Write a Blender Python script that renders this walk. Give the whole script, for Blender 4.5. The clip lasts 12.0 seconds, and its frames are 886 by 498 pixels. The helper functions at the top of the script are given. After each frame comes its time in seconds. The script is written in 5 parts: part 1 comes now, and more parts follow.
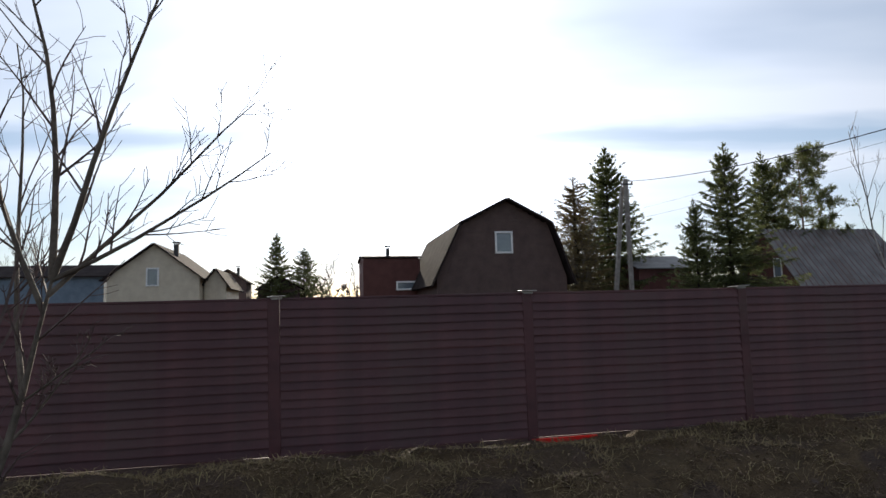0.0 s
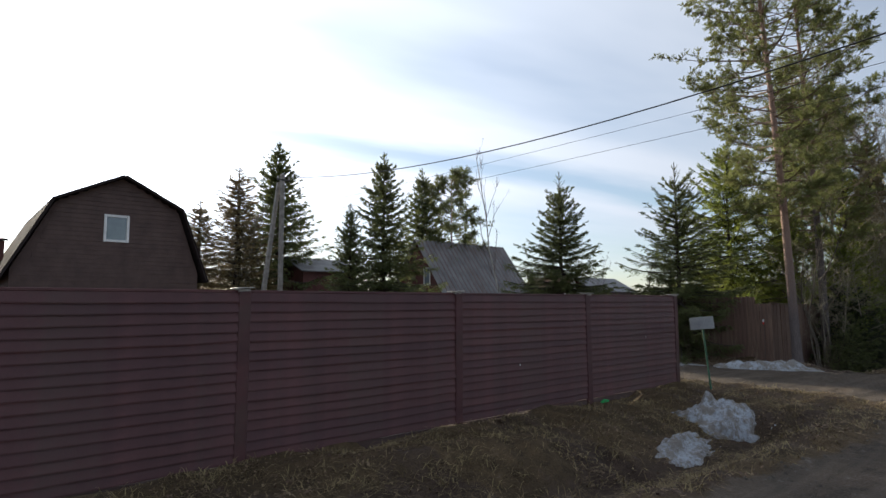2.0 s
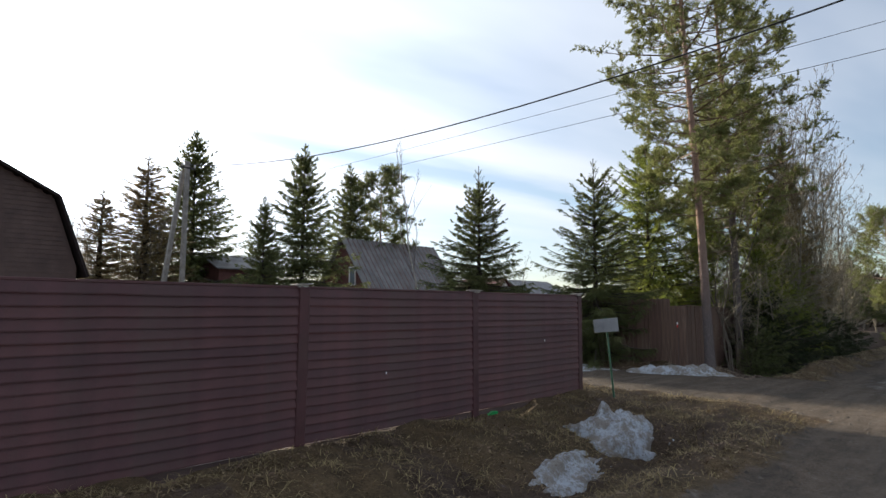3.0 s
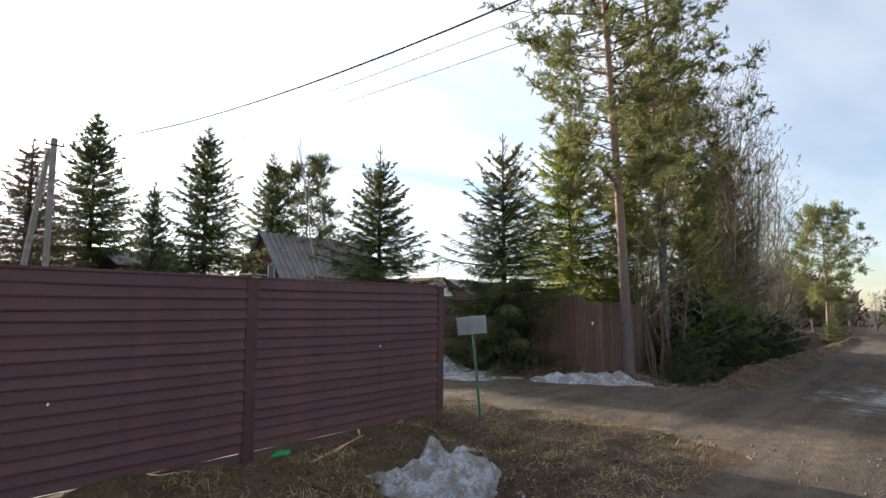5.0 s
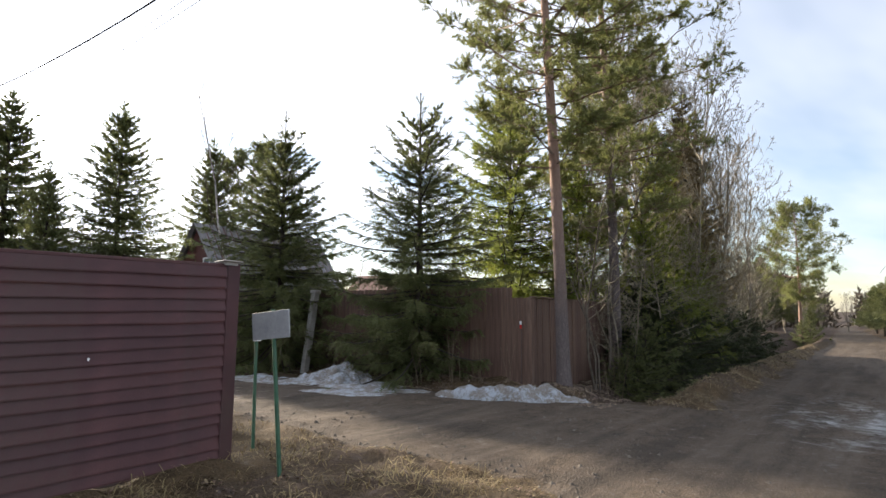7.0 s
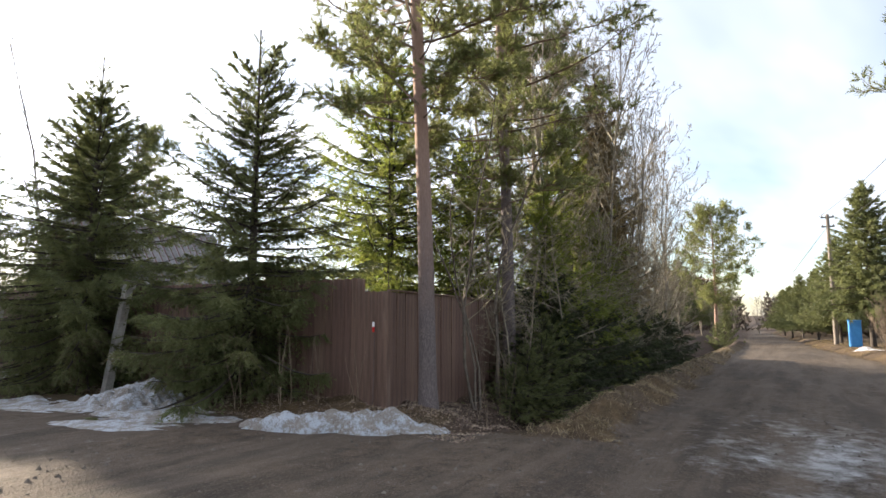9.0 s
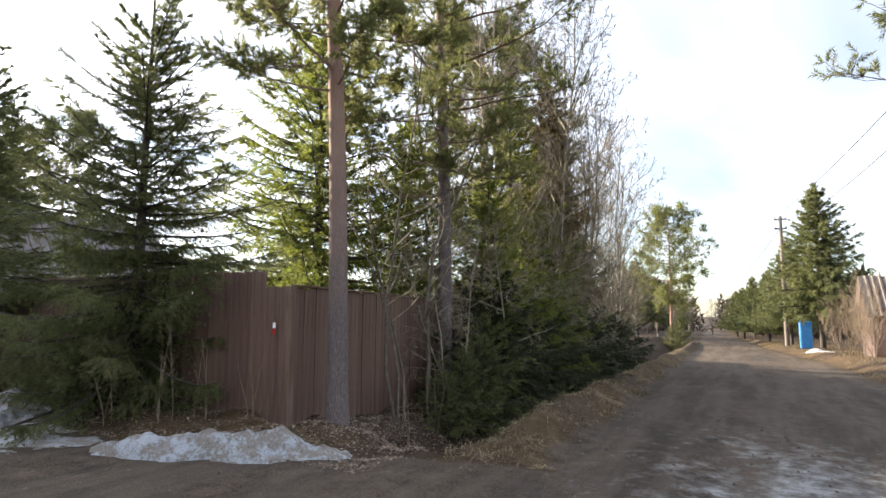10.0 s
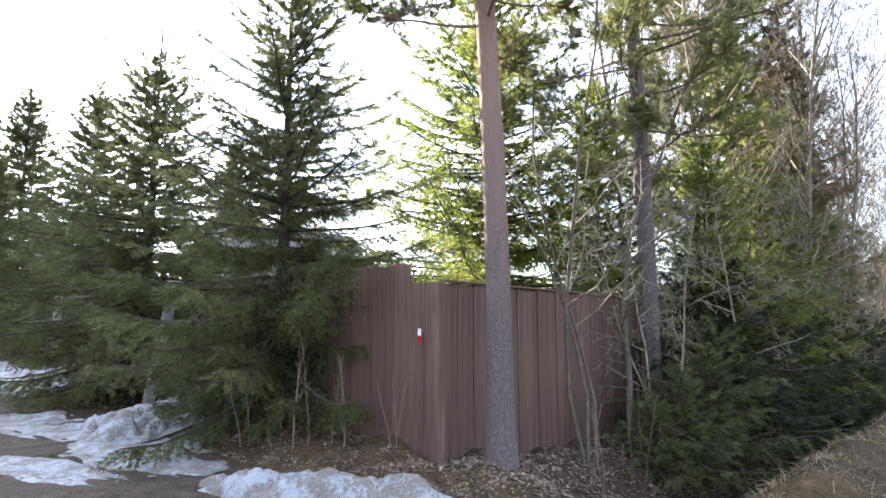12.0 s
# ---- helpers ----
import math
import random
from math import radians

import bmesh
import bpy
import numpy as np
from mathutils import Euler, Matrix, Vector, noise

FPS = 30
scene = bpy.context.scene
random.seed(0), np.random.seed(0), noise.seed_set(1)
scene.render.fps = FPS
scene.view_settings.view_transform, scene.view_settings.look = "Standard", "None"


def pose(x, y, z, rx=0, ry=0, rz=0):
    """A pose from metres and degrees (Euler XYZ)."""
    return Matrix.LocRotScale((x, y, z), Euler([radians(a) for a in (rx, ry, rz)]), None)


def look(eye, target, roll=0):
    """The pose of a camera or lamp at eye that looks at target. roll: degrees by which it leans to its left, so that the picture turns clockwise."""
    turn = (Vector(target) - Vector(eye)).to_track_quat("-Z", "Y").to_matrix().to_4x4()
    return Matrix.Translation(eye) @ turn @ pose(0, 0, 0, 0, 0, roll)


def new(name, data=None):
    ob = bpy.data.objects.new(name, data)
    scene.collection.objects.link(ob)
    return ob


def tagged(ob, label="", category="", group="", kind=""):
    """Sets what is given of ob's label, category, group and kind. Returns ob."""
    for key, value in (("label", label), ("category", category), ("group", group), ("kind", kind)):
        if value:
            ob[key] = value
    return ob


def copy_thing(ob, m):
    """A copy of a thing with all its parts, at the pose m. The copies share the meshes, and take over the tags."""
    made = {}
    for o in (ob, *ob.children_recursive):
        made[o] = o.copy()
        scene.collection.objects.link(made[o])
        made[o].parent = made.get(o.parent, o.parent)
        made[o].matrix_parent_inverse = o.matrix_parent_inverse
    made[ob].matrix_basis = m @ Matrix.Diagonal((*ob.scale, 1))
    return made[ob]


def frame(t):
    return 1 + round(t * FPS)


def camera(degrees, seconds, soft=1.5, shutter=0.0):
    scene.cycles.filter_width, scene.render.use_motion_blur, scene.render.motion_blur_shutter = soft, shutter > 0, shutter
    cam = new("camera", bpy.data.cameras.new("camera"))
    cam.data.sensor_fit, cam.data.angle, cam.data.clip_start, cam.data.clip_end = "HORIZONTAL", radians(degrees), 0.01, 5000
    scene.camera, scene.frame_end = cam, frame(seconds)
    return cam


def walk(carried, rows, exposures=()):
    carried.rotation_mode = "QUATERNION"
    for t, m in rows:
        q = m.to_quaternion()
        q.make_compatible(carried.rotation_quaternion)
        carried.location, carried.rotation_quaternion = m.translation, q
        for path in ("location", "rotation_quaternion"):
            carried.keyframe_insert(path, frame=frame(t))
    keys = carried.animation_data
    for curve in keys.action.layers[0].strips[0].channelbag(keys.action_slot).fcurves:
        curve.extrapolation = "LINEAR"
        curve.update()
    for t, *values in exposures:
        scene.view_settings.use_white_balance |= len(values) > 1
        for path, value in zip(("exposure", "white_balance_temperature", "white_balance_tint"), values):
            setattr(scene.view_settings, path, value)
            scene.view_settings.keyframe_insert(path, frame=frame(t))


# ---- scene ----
cam = camera(74.7, 12.0)
PATH = [
    (0, (-2.447, -0.382, 1.68), (-2.048, 1.568, 1.882), -1.6),
    (0.5, (-1.819, 0.015, 1.668), (-1.126, 1.881, 1.865), -1.3),
    (1, (-1.031, 0.201, 1.679), (-0.049, 1.933, 1.872), -0.9),
    (1.5, (-0.249, 0.411, 1.666), (0.906, 2.032, 1.856), -0.5),
    (2, (0.614, 0.546, 1.681), (1.917, 2.051, 1.872), -0.3),
    (2.5, (1.413, 0.693, 1.629), (2.778, 2.142, 1.825), -0.1),
    (3, (2.313, 0.811, 1.616), (3.759, 2.178, 1.814), 0.2),
    (3.2, (2.706, 0.872, 1.627), (4.172, 2.218, 1.828), 0.0),
    (5, (5.618, 1.206, 1.523), (7.16, 2.462, 1.726), 0.1),
    (5.5, (6.46, 1.376, 1.502), (8.015, 2.618, 1.705), 0.1),
    (6, (7.268, 1.452, 1.501), (8.847, 2.662, 1.706), 0.1),
    (6.5, (8.064, 1.576, 1.478), (9.649, 2.779, 1.682), 0.2),
    (8.3, (11.002, 1.896, 1.36), (12.62, 3.053, 1.571), -0.0),
    (8.5, (11.283, 1.974, 1.352), (12.925, 3.096, 1.569), -0.1),
    (9, (12.024, 2.039, 1.323), (13.735, 3.052, 1.545), 0.0),
    (9.5, (12.741, 2.097, 1.322), (14.475, 3.069, 1.543), 0.1),
    (10, (13.392, 2.12, 1.326), (15.162, 3.023, 1.547), 0.3),
    (10.5, (13.989, 2.236, 1.337), (15.78, 3.1, 1.557), 0.6),
    (11, (14.475, 2.418, 1.321), (16.28, 3.248, 1.544), 0.8),
    (11.5, (14.812, 2.702, 1.278), (16.551, 3.661, 1.519), 0.3),
    (12, (15.179, 3.022, 1.327), (16.552, 4.458, 1.556), 0.1),
]
walk(cam, [(t, look(eye, target, roll)) for t, eye, target, roll in PATH],
     exposures=[(0.0, 0.45, 6250, 11), (1.0, 0.52, 6250, 10), (3.0, 0.9, 6350, 10), (5.0, 1.28, 6500, 11), (6.0, 1.38, 6560, 12), (8.5, 1.7, 6680, 13), (9.5, 1.88, 6700, 13), (10.5, 1.97, 6650, 14), (11.0, 1.93, 6500, 15), (12.0, 2.72, 6000, 15)])

# ---- sky, sun ----
SUN_AZ, SUN_EL = radians(6.3), radians(16.6)   # from +y towards +x
SUN_DIR = Vector((math.sin(SUN_AZ) * math.cos(SUN_EL), math.cos(SUN_AZ) * math.cos(SUN_EL), math.sin(SUN_EL)))


class Nodes:
    """A small wrapper for building node trees."""

    def __init__(self, tree):
        self.t = tree

    def n(self, kind, **inputs):
        node = self.t.nodes.new(kind)
        for k, v in inputs.items():
            self.put(node, k.replace("_", " "), v)
        return node

    def put(self, node, key, v):
        sock = node.inputs[int(key[1:])] if key[0] == "i" and key[1:].isdigit() else node.inputs[key]
        if isinstance(v, bpy.types.NodeSocket):
            self.t.links.new(v, sock)
        else:
            sock.default_value = v

    def math(self, op, a, b=0.0, clamp=False):
        m = self.t.nodes.new("ShaderNodeMath")
        m.operation, m.use_clamp = op, clamp
        self.put(m, "i0", a), self.put(m, "i1", b)
        return m.outputs[0]

    def ramp(self, fac, stops):
        r = self.t.nodes.new("ShaderNodeValToRGB")
        e = r.color_ramp.elements
        while len(e) < len(stops):
            e.new(0.5)
        for el, (p, c) in zip(e, stops):
            el.position = p
            el.color = (*c, 1) if isinstance(c, tuple) else (c, c, c, 1)
        self.put(r, "i0", fac)
        return r.outputs[0]

    def mix(self, fac, a, b):
        m = self.t.nodes.new("ShaderNodeMix")
        m.data_type = "RGBA"
        for k, v in ((0, fac), (6, a), (7, b)):
            if isinstance(v, bpy.types.NodeSocket):
                self.t.links.new(v, m.inputs[k])
            else:
                m.inputs[k].default_value = v if k == 0 or len(v) == 4 else (*v, 1)
        return m.outputs[2]

    def noise(self, vec, scale, detail=4.0, rough=0.55):
        nz = self.n("ShaderNodeTexNoise", Scale=scale, Detail=detail, Roughness=rough)
        if vec is not None:
            self.put(nz, "Vector", vec)
        return nz.outputs[0]


world = bpy.data.worlds.new("sky")
scene.world = world
world.use_nodes = True
world.node_tree.nodes.clear()
W = Nodes(world.node_tree)
sky = W.t.nodes.new("ShaderNodeTexSky")
sky.sky_type, sky.sun_disc, sky.sun_elevation, sky.sun_rotation = "NISHITA", False, SUN_EL, SUN_AZ
sky.air_density, sky.dust_density, sky.ozone_density = 1.0, 0.4, 2.0
coord = W.t.nodes.new("ShaderNodeTexCoord").outputs["Generated"]
dot = W.n("ShaderNodeVectorMath")
dot.operation = "DOT_PRODUCT"
W.put(dot, "i0", coord), W.put(dot, "i1", SUN_DIR)
near_sun = W.math("MAXIMUM", dot.outputs["Value"], 0.0)
sep = W.n("ShaderNodeSeparateXYZ", Vector=coord)
# thin cloud sheet at a constant height, streaked across the view
height = W.math("ADD", W.math("MAXIMUM", sep.outputs[2], 0.0), 0.09)
cu = W.math("DIVIDE", sep.outputs[0], height)
cv = W.math("DIVIDE", sep.outputs[1], height)
cvec = W.n("ShaderNodeCombineXYZ", X=W.math("MULTIPLY", cu, 0.26), Y=W.math("ADD", W.math("MULTIPLY", cv, 0.62), W.math("MULTIPLY", cu, 0.12)), Z=3.7)
cloud = W.noise(cvec.outputs[0], 1.05, 5.0, 0.5)
cover = W.ramp(W.math("ADD", cloud, W.math("MULTIPLY", W.math("POWER", near_sun, 6.0), 0.12)), [(0.36, 0.18), (0.5, 0.6), (0.64, 0.95)])
# one long clear streak through the cloud, level with the sun
ahead = W.n("ShaderNodeVectorMath")
ahead.operation = "DOT_PRODUCT"
W.put(ahead, "i0", coord), W.put(ahead, "i1", (math.sin(radians(7)), math.cos(radians(7)), 0.0))
off = W.math("SUBTRACT", W.math("MULTIPLY", ahead.outputs["Value"], 0.302), sep.outputs[2])
fray = W.math("MULTIPLY", W.math("SUBTRACT", W.noise(cvec.outputs[0], 2.6, 4.0, 0.6), 0.5), 0.06)
streak = W.ramp(W.math("ABSOLUTE", W.math("ADD", off, fray)), [(0.006, 1.0), (0.034, 0.0)])
streak = W.math("MULTIPLY", streak, W.ramp(cloud, [(0.3, 1.0), (0.62, 0.7)]))
low_gap = W.ramp(W.math("ADD", sep.outputs[2], W.math("MULTIPLY", fray, 1.0)), [(0.02, 0.55), (0.13, 0.0)])
cover = W.math("MULTIPLY", cover, W.math("SUBTRACT", 1.0, W.math("MAXIMUM", streak, low_gap)))
# thin cloud scatters forwards: brightest round the sun
glow = W.math("ADD", W.math("MULTIPLY", W.math("POWER", near_sun, 4.0), 0.6), W.math("MULTIPLY", W.math("POWER", near_sun, 40.0), 2.0))
cloud_light = W.math("ADD", glow, 0.46)
blue = W.n("ShaderNodeVectorMath")
blue.operation = "SCALE"
W.put(blue, "i0", sky.outputs[0]), W.put(blue, "Scale", 0.078)
white = W.n("ShaderNodeVectorMath")
white.operation = "SCALE"
W.put(white, "i0", (0.9, 0.96, 1.06)), W.put(white, "Scale", cloud_light)
bg = W.n("ShaderNodeBackground", Color=W.mix(cover, blue.outputs[0], white.outputs[0]), Strength=1.0)
W.t.links.new(bg.outputs[0], W.n("ShaderNodeOutputWorld").inputs[0])

sun = new("sun", bpy.data.lights.new("sun", "SUN"))
sun.data.energy, sun.data.angle, sun.data.color = 5.0, radians(0.8), (1.0, 0.87, 0.68)
sun.matrix_world = look((0, 0, 30), Vector((0, 0, 30)) - SUN_DIR)


# ---- materials ----
def material(name, dark, light, rough=0.8, scale=6.0, bump=0.3, bump_scale=60.0, metal=0.0, stretch=(1, 1, 1), vary=0.0,
             through_light=0.0, dirt=None, spec=0.4):
    """Two-scale surface: broad stains between two colours, fine grain and relief; vary: lightness by object or island."""
    m = bpy.data.materials.new(name)
    m.use_nodes = True
    N = Nodes(m.node_tree)
    m.node_tree.nodes.clear()
    co = N.n("ShaderNodeTexCoord").outputs["Object"]
    mp = N.n("ShaderNodeMapping", Vector=co, Scale=stretch)
    v = mp.outputs[0]
    broad = N.noise(v, scale, 3.0)
    fine = N.noise(v, bump_scale, 4.0, 0.65)
    col = N.mix(N.ramp(N.math("ADD", N.math("MULTIPLY", broad, 0.65), N.math("MULTIPLY", fine, 0.35)), [(0.36, 0.0), (0.64, 1.0)]), dark, light)
    if dirt:
        spots = N.ramp(N.noise(v, scale * 0.37, 5.0, 0.7), [(0.5, 0.0), (0.68, 1.0)])
        col = N.mix(N.math("MULTIPLY", spots, 0.7), col, dirt)
    if vary:
        rnd = N.n("ShaderNodeObjectInfo").outputs["Random"]
        isl = N.n("ShaderNodeNewGeometry").outputs["Random Per Island"]
        r = N.math("FRACT", N.math("ADD", rnd, isl))
        hsv = N.n("ShaderNodeHueSaturation", Color=col, Value=N.math("ADD", N.math("MULTIPLY", r, vary), 1.0 - vary / 2),
                  Hue=N.math("ADD", N.math("MULTIPLY", r, vary * 0.05), 0.5 - vary * 0.025))
        col = hsv.outputs[0]
    b = N.n("ShaderNodeBsdfPrincipled", Base_Color=col, Metallic=metal,
            Roughness=N.math("ADD", N.math("MULTIPLY", fine, 0.25), rough - 0.12, clamp=True))
    b.inputs["Specular IOR Level"].default_value = spec
    if bump:
        bp = N.n("ShaderNodeBump", Strength=bump, Distance=0.02, Height=N.math("ADD", fine, N.math("MULTIPLY", broad, 0.6)))
        N.put(b, "Normal", bp.outputs[0])
    out = b.outputs[0]
    if through_light:
        tr = N.n("ShaderNodeBsdfTranslucent", Color=col)
        ms = N.n("ShaderNodeMixShader", Fac=through_light)
        N.put(ms, "i1", out), N.put(ms, "i2", tr.outputs[0])
        out = ms.outputs[0]
    N.t.links.new(out, N.n("ShaderNodeOutputMaterial").inputs[0])
    return m


M = {}
M["fence"] = material("burgundy_paint", (0.062, 0.024, 0.027), (0.1, 0.038, 0.041), 0.55, 3, 0.15, 90, vary=0.25, dirt=(0.075, 0.045, 0.04))
M["cap"] = material("weathered_cap", (0.3, 0.27, 0.24), (0.5, 0.47, 0.43), 0.5, 8, 0.2, vary=0.3)
M["planks"] = material("brown_stain", (0.09, 0.053, 0.04), (0.175, 0.107, 0.08), 0.75, 2.5, 0.4, 30, stretch=(6, 6, 0.7), vary=0.28, dirt=(0.19, 0.14, 0.115))
M["bark"] = material("dark_bark", (0.035, 0.028, 0.024), (0.085, 0.07, 0.06), 0.9, 9, 0.7, 40)
M["pine_limb"] = material("pine_limb_bark", (0.1, 0.068, 0.05), (0.25, 0.17, 0.125), 0.8, 9, 0.2, 40)
M["twig"] = material("grey_twig_bark", (0.13, 0.11, 0.088), (0.27, 0.24, 0.195), 0.8, 9, 0.2, 40)
M["dark_twig"] = material("dark_twig_bark", (0.06, 0.04, 0.036), (0.13, 0.09, 0.08), 0.7, 9, 0.2, 40)
M["dry_stalk"] = material("dry_stalk", (0.12, 0.088, 0.06), (0.24, 0.185, 0.13), 0.8, 9, 0.2, 40)
M["alder"] = material("alder_bark", (0.065, 0.052, 0.041), (0.15, 0.124, 0.097), 0.85, 9, 0.3, 40)
# Pale bark, lightened further so the colour carries sun on the twigs.
M["pale_twig"] = material("pale_alder_bark_sun_tone", (0.14, 0.12, 0.086), (0.34, 0.295, 0.215), 0.8, 9, 0.2, 40)
M["birch"] = material("birch_bark", (0.2, 0.18, 0.16), (0.6, 0.57, 0.53), 0.7, 5, 0.3, 20, stretch=(1, 1, 2))
M["spruce_mid"] = material("mid_spruce_needles", (0.13, 0.155, 0.042), (0.27, 0.285, 0.08), 0.55, 1.2, 0, vary=0.5, through_light=0.65)
M["spruce"] = material("spruce_needles", (0.098, 0.116, 0.048), (0.195, 0.21, 0.085), 0.55, 1.2, 0, vary=0.5, through_light=0.52)
# Yellower, lighter copy of the needles: sun from behind painted into the green.
M["spruce_lit"] = material("spruce_needles_sun_in_colour", (0.13, 0.168, 0.036), (0.265, 0.295, 0.068), 0.55, 1.2, 0, vary=0.5, through_light=0.65)
# Darker copy of the spruce needles: the thicket's shade put into the colour.
M["spruce_dark"] = material("spruce_needles_shade_in_colour", (0.03, 0.04, 0.02), (0.072, 0.086, 0.037), 0.6, 1.2, 0, vary=0.5, through_light=0.4)
M["dead_spray"] = material("dry_spruce_twigs", (0.09, 0.08, 0.045), (0.19, 0.165, 0.09), 0.8, 1.2, 0, vary=0.5, through_light=0.35)
M["larch"] = material("larch_twigs", (0.15, 0.115, 0.06), (0.3, 0.235, 0.125), 0.7, 1.2, 0, vary=0.5, through_light=0.45)
M["pine"] = material("pine_needles", (0.135, 0.154, 0.058), (0.27, 0.284, 0.106), 0.55, 1.2, 0, vary=0.5, through_light=0.6)
M["grass"] = material("dead_grass", (0.09, 0.063, 0.031), (0.34, 0.26, 0.138), 0.85, 1.5, 0, vary=0.7, through_light=0.2)
M["straw"] = material("pale_straw", (0.12, 0.092, 0.057), (0.32, 0.252, 0.156), 0.85, 1.5, 0, vary=0.7, through_light=0.2)
M["litter"] = material("dead_leaves", (0.075, 0.048, 0.033), (0.24, 0.165, 0.105), 0.85, 14, 0, vary=1.0)
M["leaf"] = material("pale_fallen_leaves", (0.1, 0.072, 0.054), (0.29, 0.22, 0.17), 0.85, 14, 0, vary=1.0)
M["roof_metal"] = material("grey_corrugated_roof", (0.12, 0.118, 0.12), (0.22, 0.215, 0.215), 0.6, 1.2, 0.2, 20, dirt=(0.13, 0.1, 0.09))
M["roof_brown"] = material("brown_grey_slate", (0.16, 0.13, 0.11), (0.27, 0.23, 0.2), 0.7, 2, 0.2, 20)
M["roof_dark"] = material("dark_roof", (0.022, 0.017, 0.017), (0.042, 0.033, 0.032), 0.95, 2, 0.2, 20, spec=0.05)
M["wall_red"] = material("red_brown_boards", (0.085, 0.03, 0.025), (0.13, 0.048, 0.04), 0.7, 2, 0.2, 20)
M["wall_dark"] = material("brown_siding", (0.075, 0.047, 0.043), (0.12, 0.078, 0.068), 0.7, 2, 0.2, 20)
M["wall_beige"] = material("beige_siding", (0.5, 0.43, 0.33), (0.62, 0.55, 0.43), 0.6, 2, 0.15, 20)
M["wall_blue"] = material("blue_grey_boards", (0.12, 0.16, 0.21), (0.18, 0.23, 0.29), 0.7, 2, 0.15, 20)
M["wall_white"] = material("white_boards", (0.6, 0.59, 0.56), (0.8, 0.79, 0.76), 0.6, 2, 0.15, 20)
M["white"] = material("white_frame_paint", (0.68, 0.68, 0.68), (0.82, 0.82, 0.82), 0.4, 6, 0.05, 40)
M["glass"] = material("window_glass", (0.12, 0.15, 0.18), (0.17, 0.2, 0.23), 0.12, 2, 0, 20, spec=0.9)
M["concrete"] = material("grey_concrete", (0.25, 0.24, 0.22), (0.42, 0.4, 0.37), 0.85, 5, 0.4, 40, dirt=(0.16, 0.15, 0.13))
M["pole"] = material("weathered_pole_concrete", (0.19, 0.175, 0.16), (0.32, 0.295, 0.27), 0.85, 5, 0.4, 40)
M["old_wood"] = material("grey_wood_pole", (0.12, 0.1, 0.085), (0.24, 0.21, 0.18), 0.85, 5, 0.4, 30, stretch=(4, 4, 0.6))
M["sign"] = material("grey_sign_back", (0.3, 0.31, 0.32), (0.42, 0.43, 0.44), 0.45, 5, 0.1, 40, metal=0.3)
M["green"] = material("green_pole_paint", (0.03, 0.09, 0.055), (0.06, 0.15, 0.09), 0.5, 9, 0.2, 50, dirt=(0.1, 0.09, 0.07))
M["blue"] = material("blue_plastic", (0.03, 0.2, 0.5), (0.05, 0.28, 0.62), 0.4, 4, 0.05, 30)
M["wire"] = material("black_cable", (0.015, 0.015, 0.015), (0.03, 0.03, 0.03), 0.5, 9, 0)
M["iron"] = material("dark_iron", (0.04, 0.04, 0.04), (0.09, 0.085, 0.08), 0.6, 9, 0.2)
M["red"] = material("red_plastic", (0.6, 0.03, 0.03), (0.75, 0.06, 0.05), 0.4, 9, 0, through_light=0.6)
M["far"] = material("far_wood", (0.07, 0.06, 0.045), (0.13, 0.105, 0.08), 0.9, 0.05, 0, vary=0.6)
M["green_scrap"] = material("green_plastic", (0.02, 0.4, 0.1), (0.03, 0.5, 0.14), 0.4, 9, 0, through_light=0.4)
M["stone"] = material("road_stone", (0.05, 0.042, 0.035), (0.13, 0.112, 0.094), 0.9, 9, 0.2, 60, vary=0.7)
M["ribbon"] = material("white_ribbon", (0.7, 0.7, 0.7), (0.85, 0.85, 0.85), 0.5, 9, 0)


def snow_material():
    m = bpy.data.materials.new("old_snow")
    m.use_nodes = True
    N = Nodes(m.node_tree)
    m.node_tree.nodes.clear()
    co = N.n("ShaderNodeTexCoord").outputs["Object"]
    big, fine = N.noise(co, 5.0, 7.0, 0.75), N.noise(co, 38.0, 4.0, 0.7)
    dirt = N.ramp(N.math("ADD", N.math("MULTIPLY", big, 0.7), N.math("MULTIPLY", fine, 0.3)), [(0.44, 0.0), (0.53, 1.0)])
    col = N.mix(N.math("MULTIPLY", dirt, 0.85), (0.4, 0.44, 0.5), (0.19, 0.158, 0.122))
    bits = N.ramp(N.noise(co, 48.0, 3.0, 0.7), [(0.58, 0.0), (0.63, 1.0)])
    col = N.mix(N.math("MULTIPLY", bits, N.math("ADD", 0.2, N.math("MULTIPLY", dirt, 0.7))), col, (0.13, 0.09, 0.06))
    b = N.n("ShaderNodeBsdfPrincipled", Base_Color=col, Roughness=0.6)
    N.put(b, "Normal", N.n("ShaderNodeBump", Strength=0.8, Distance=0.03, Height=N.math("ADD", N.math("MULTIPLY", big, 2.0), fine)).outputs[0])
    N.t.links.new(b.outputs[0], N.n("ShaderNodeOutputMaterial").inputs[0])
    return m


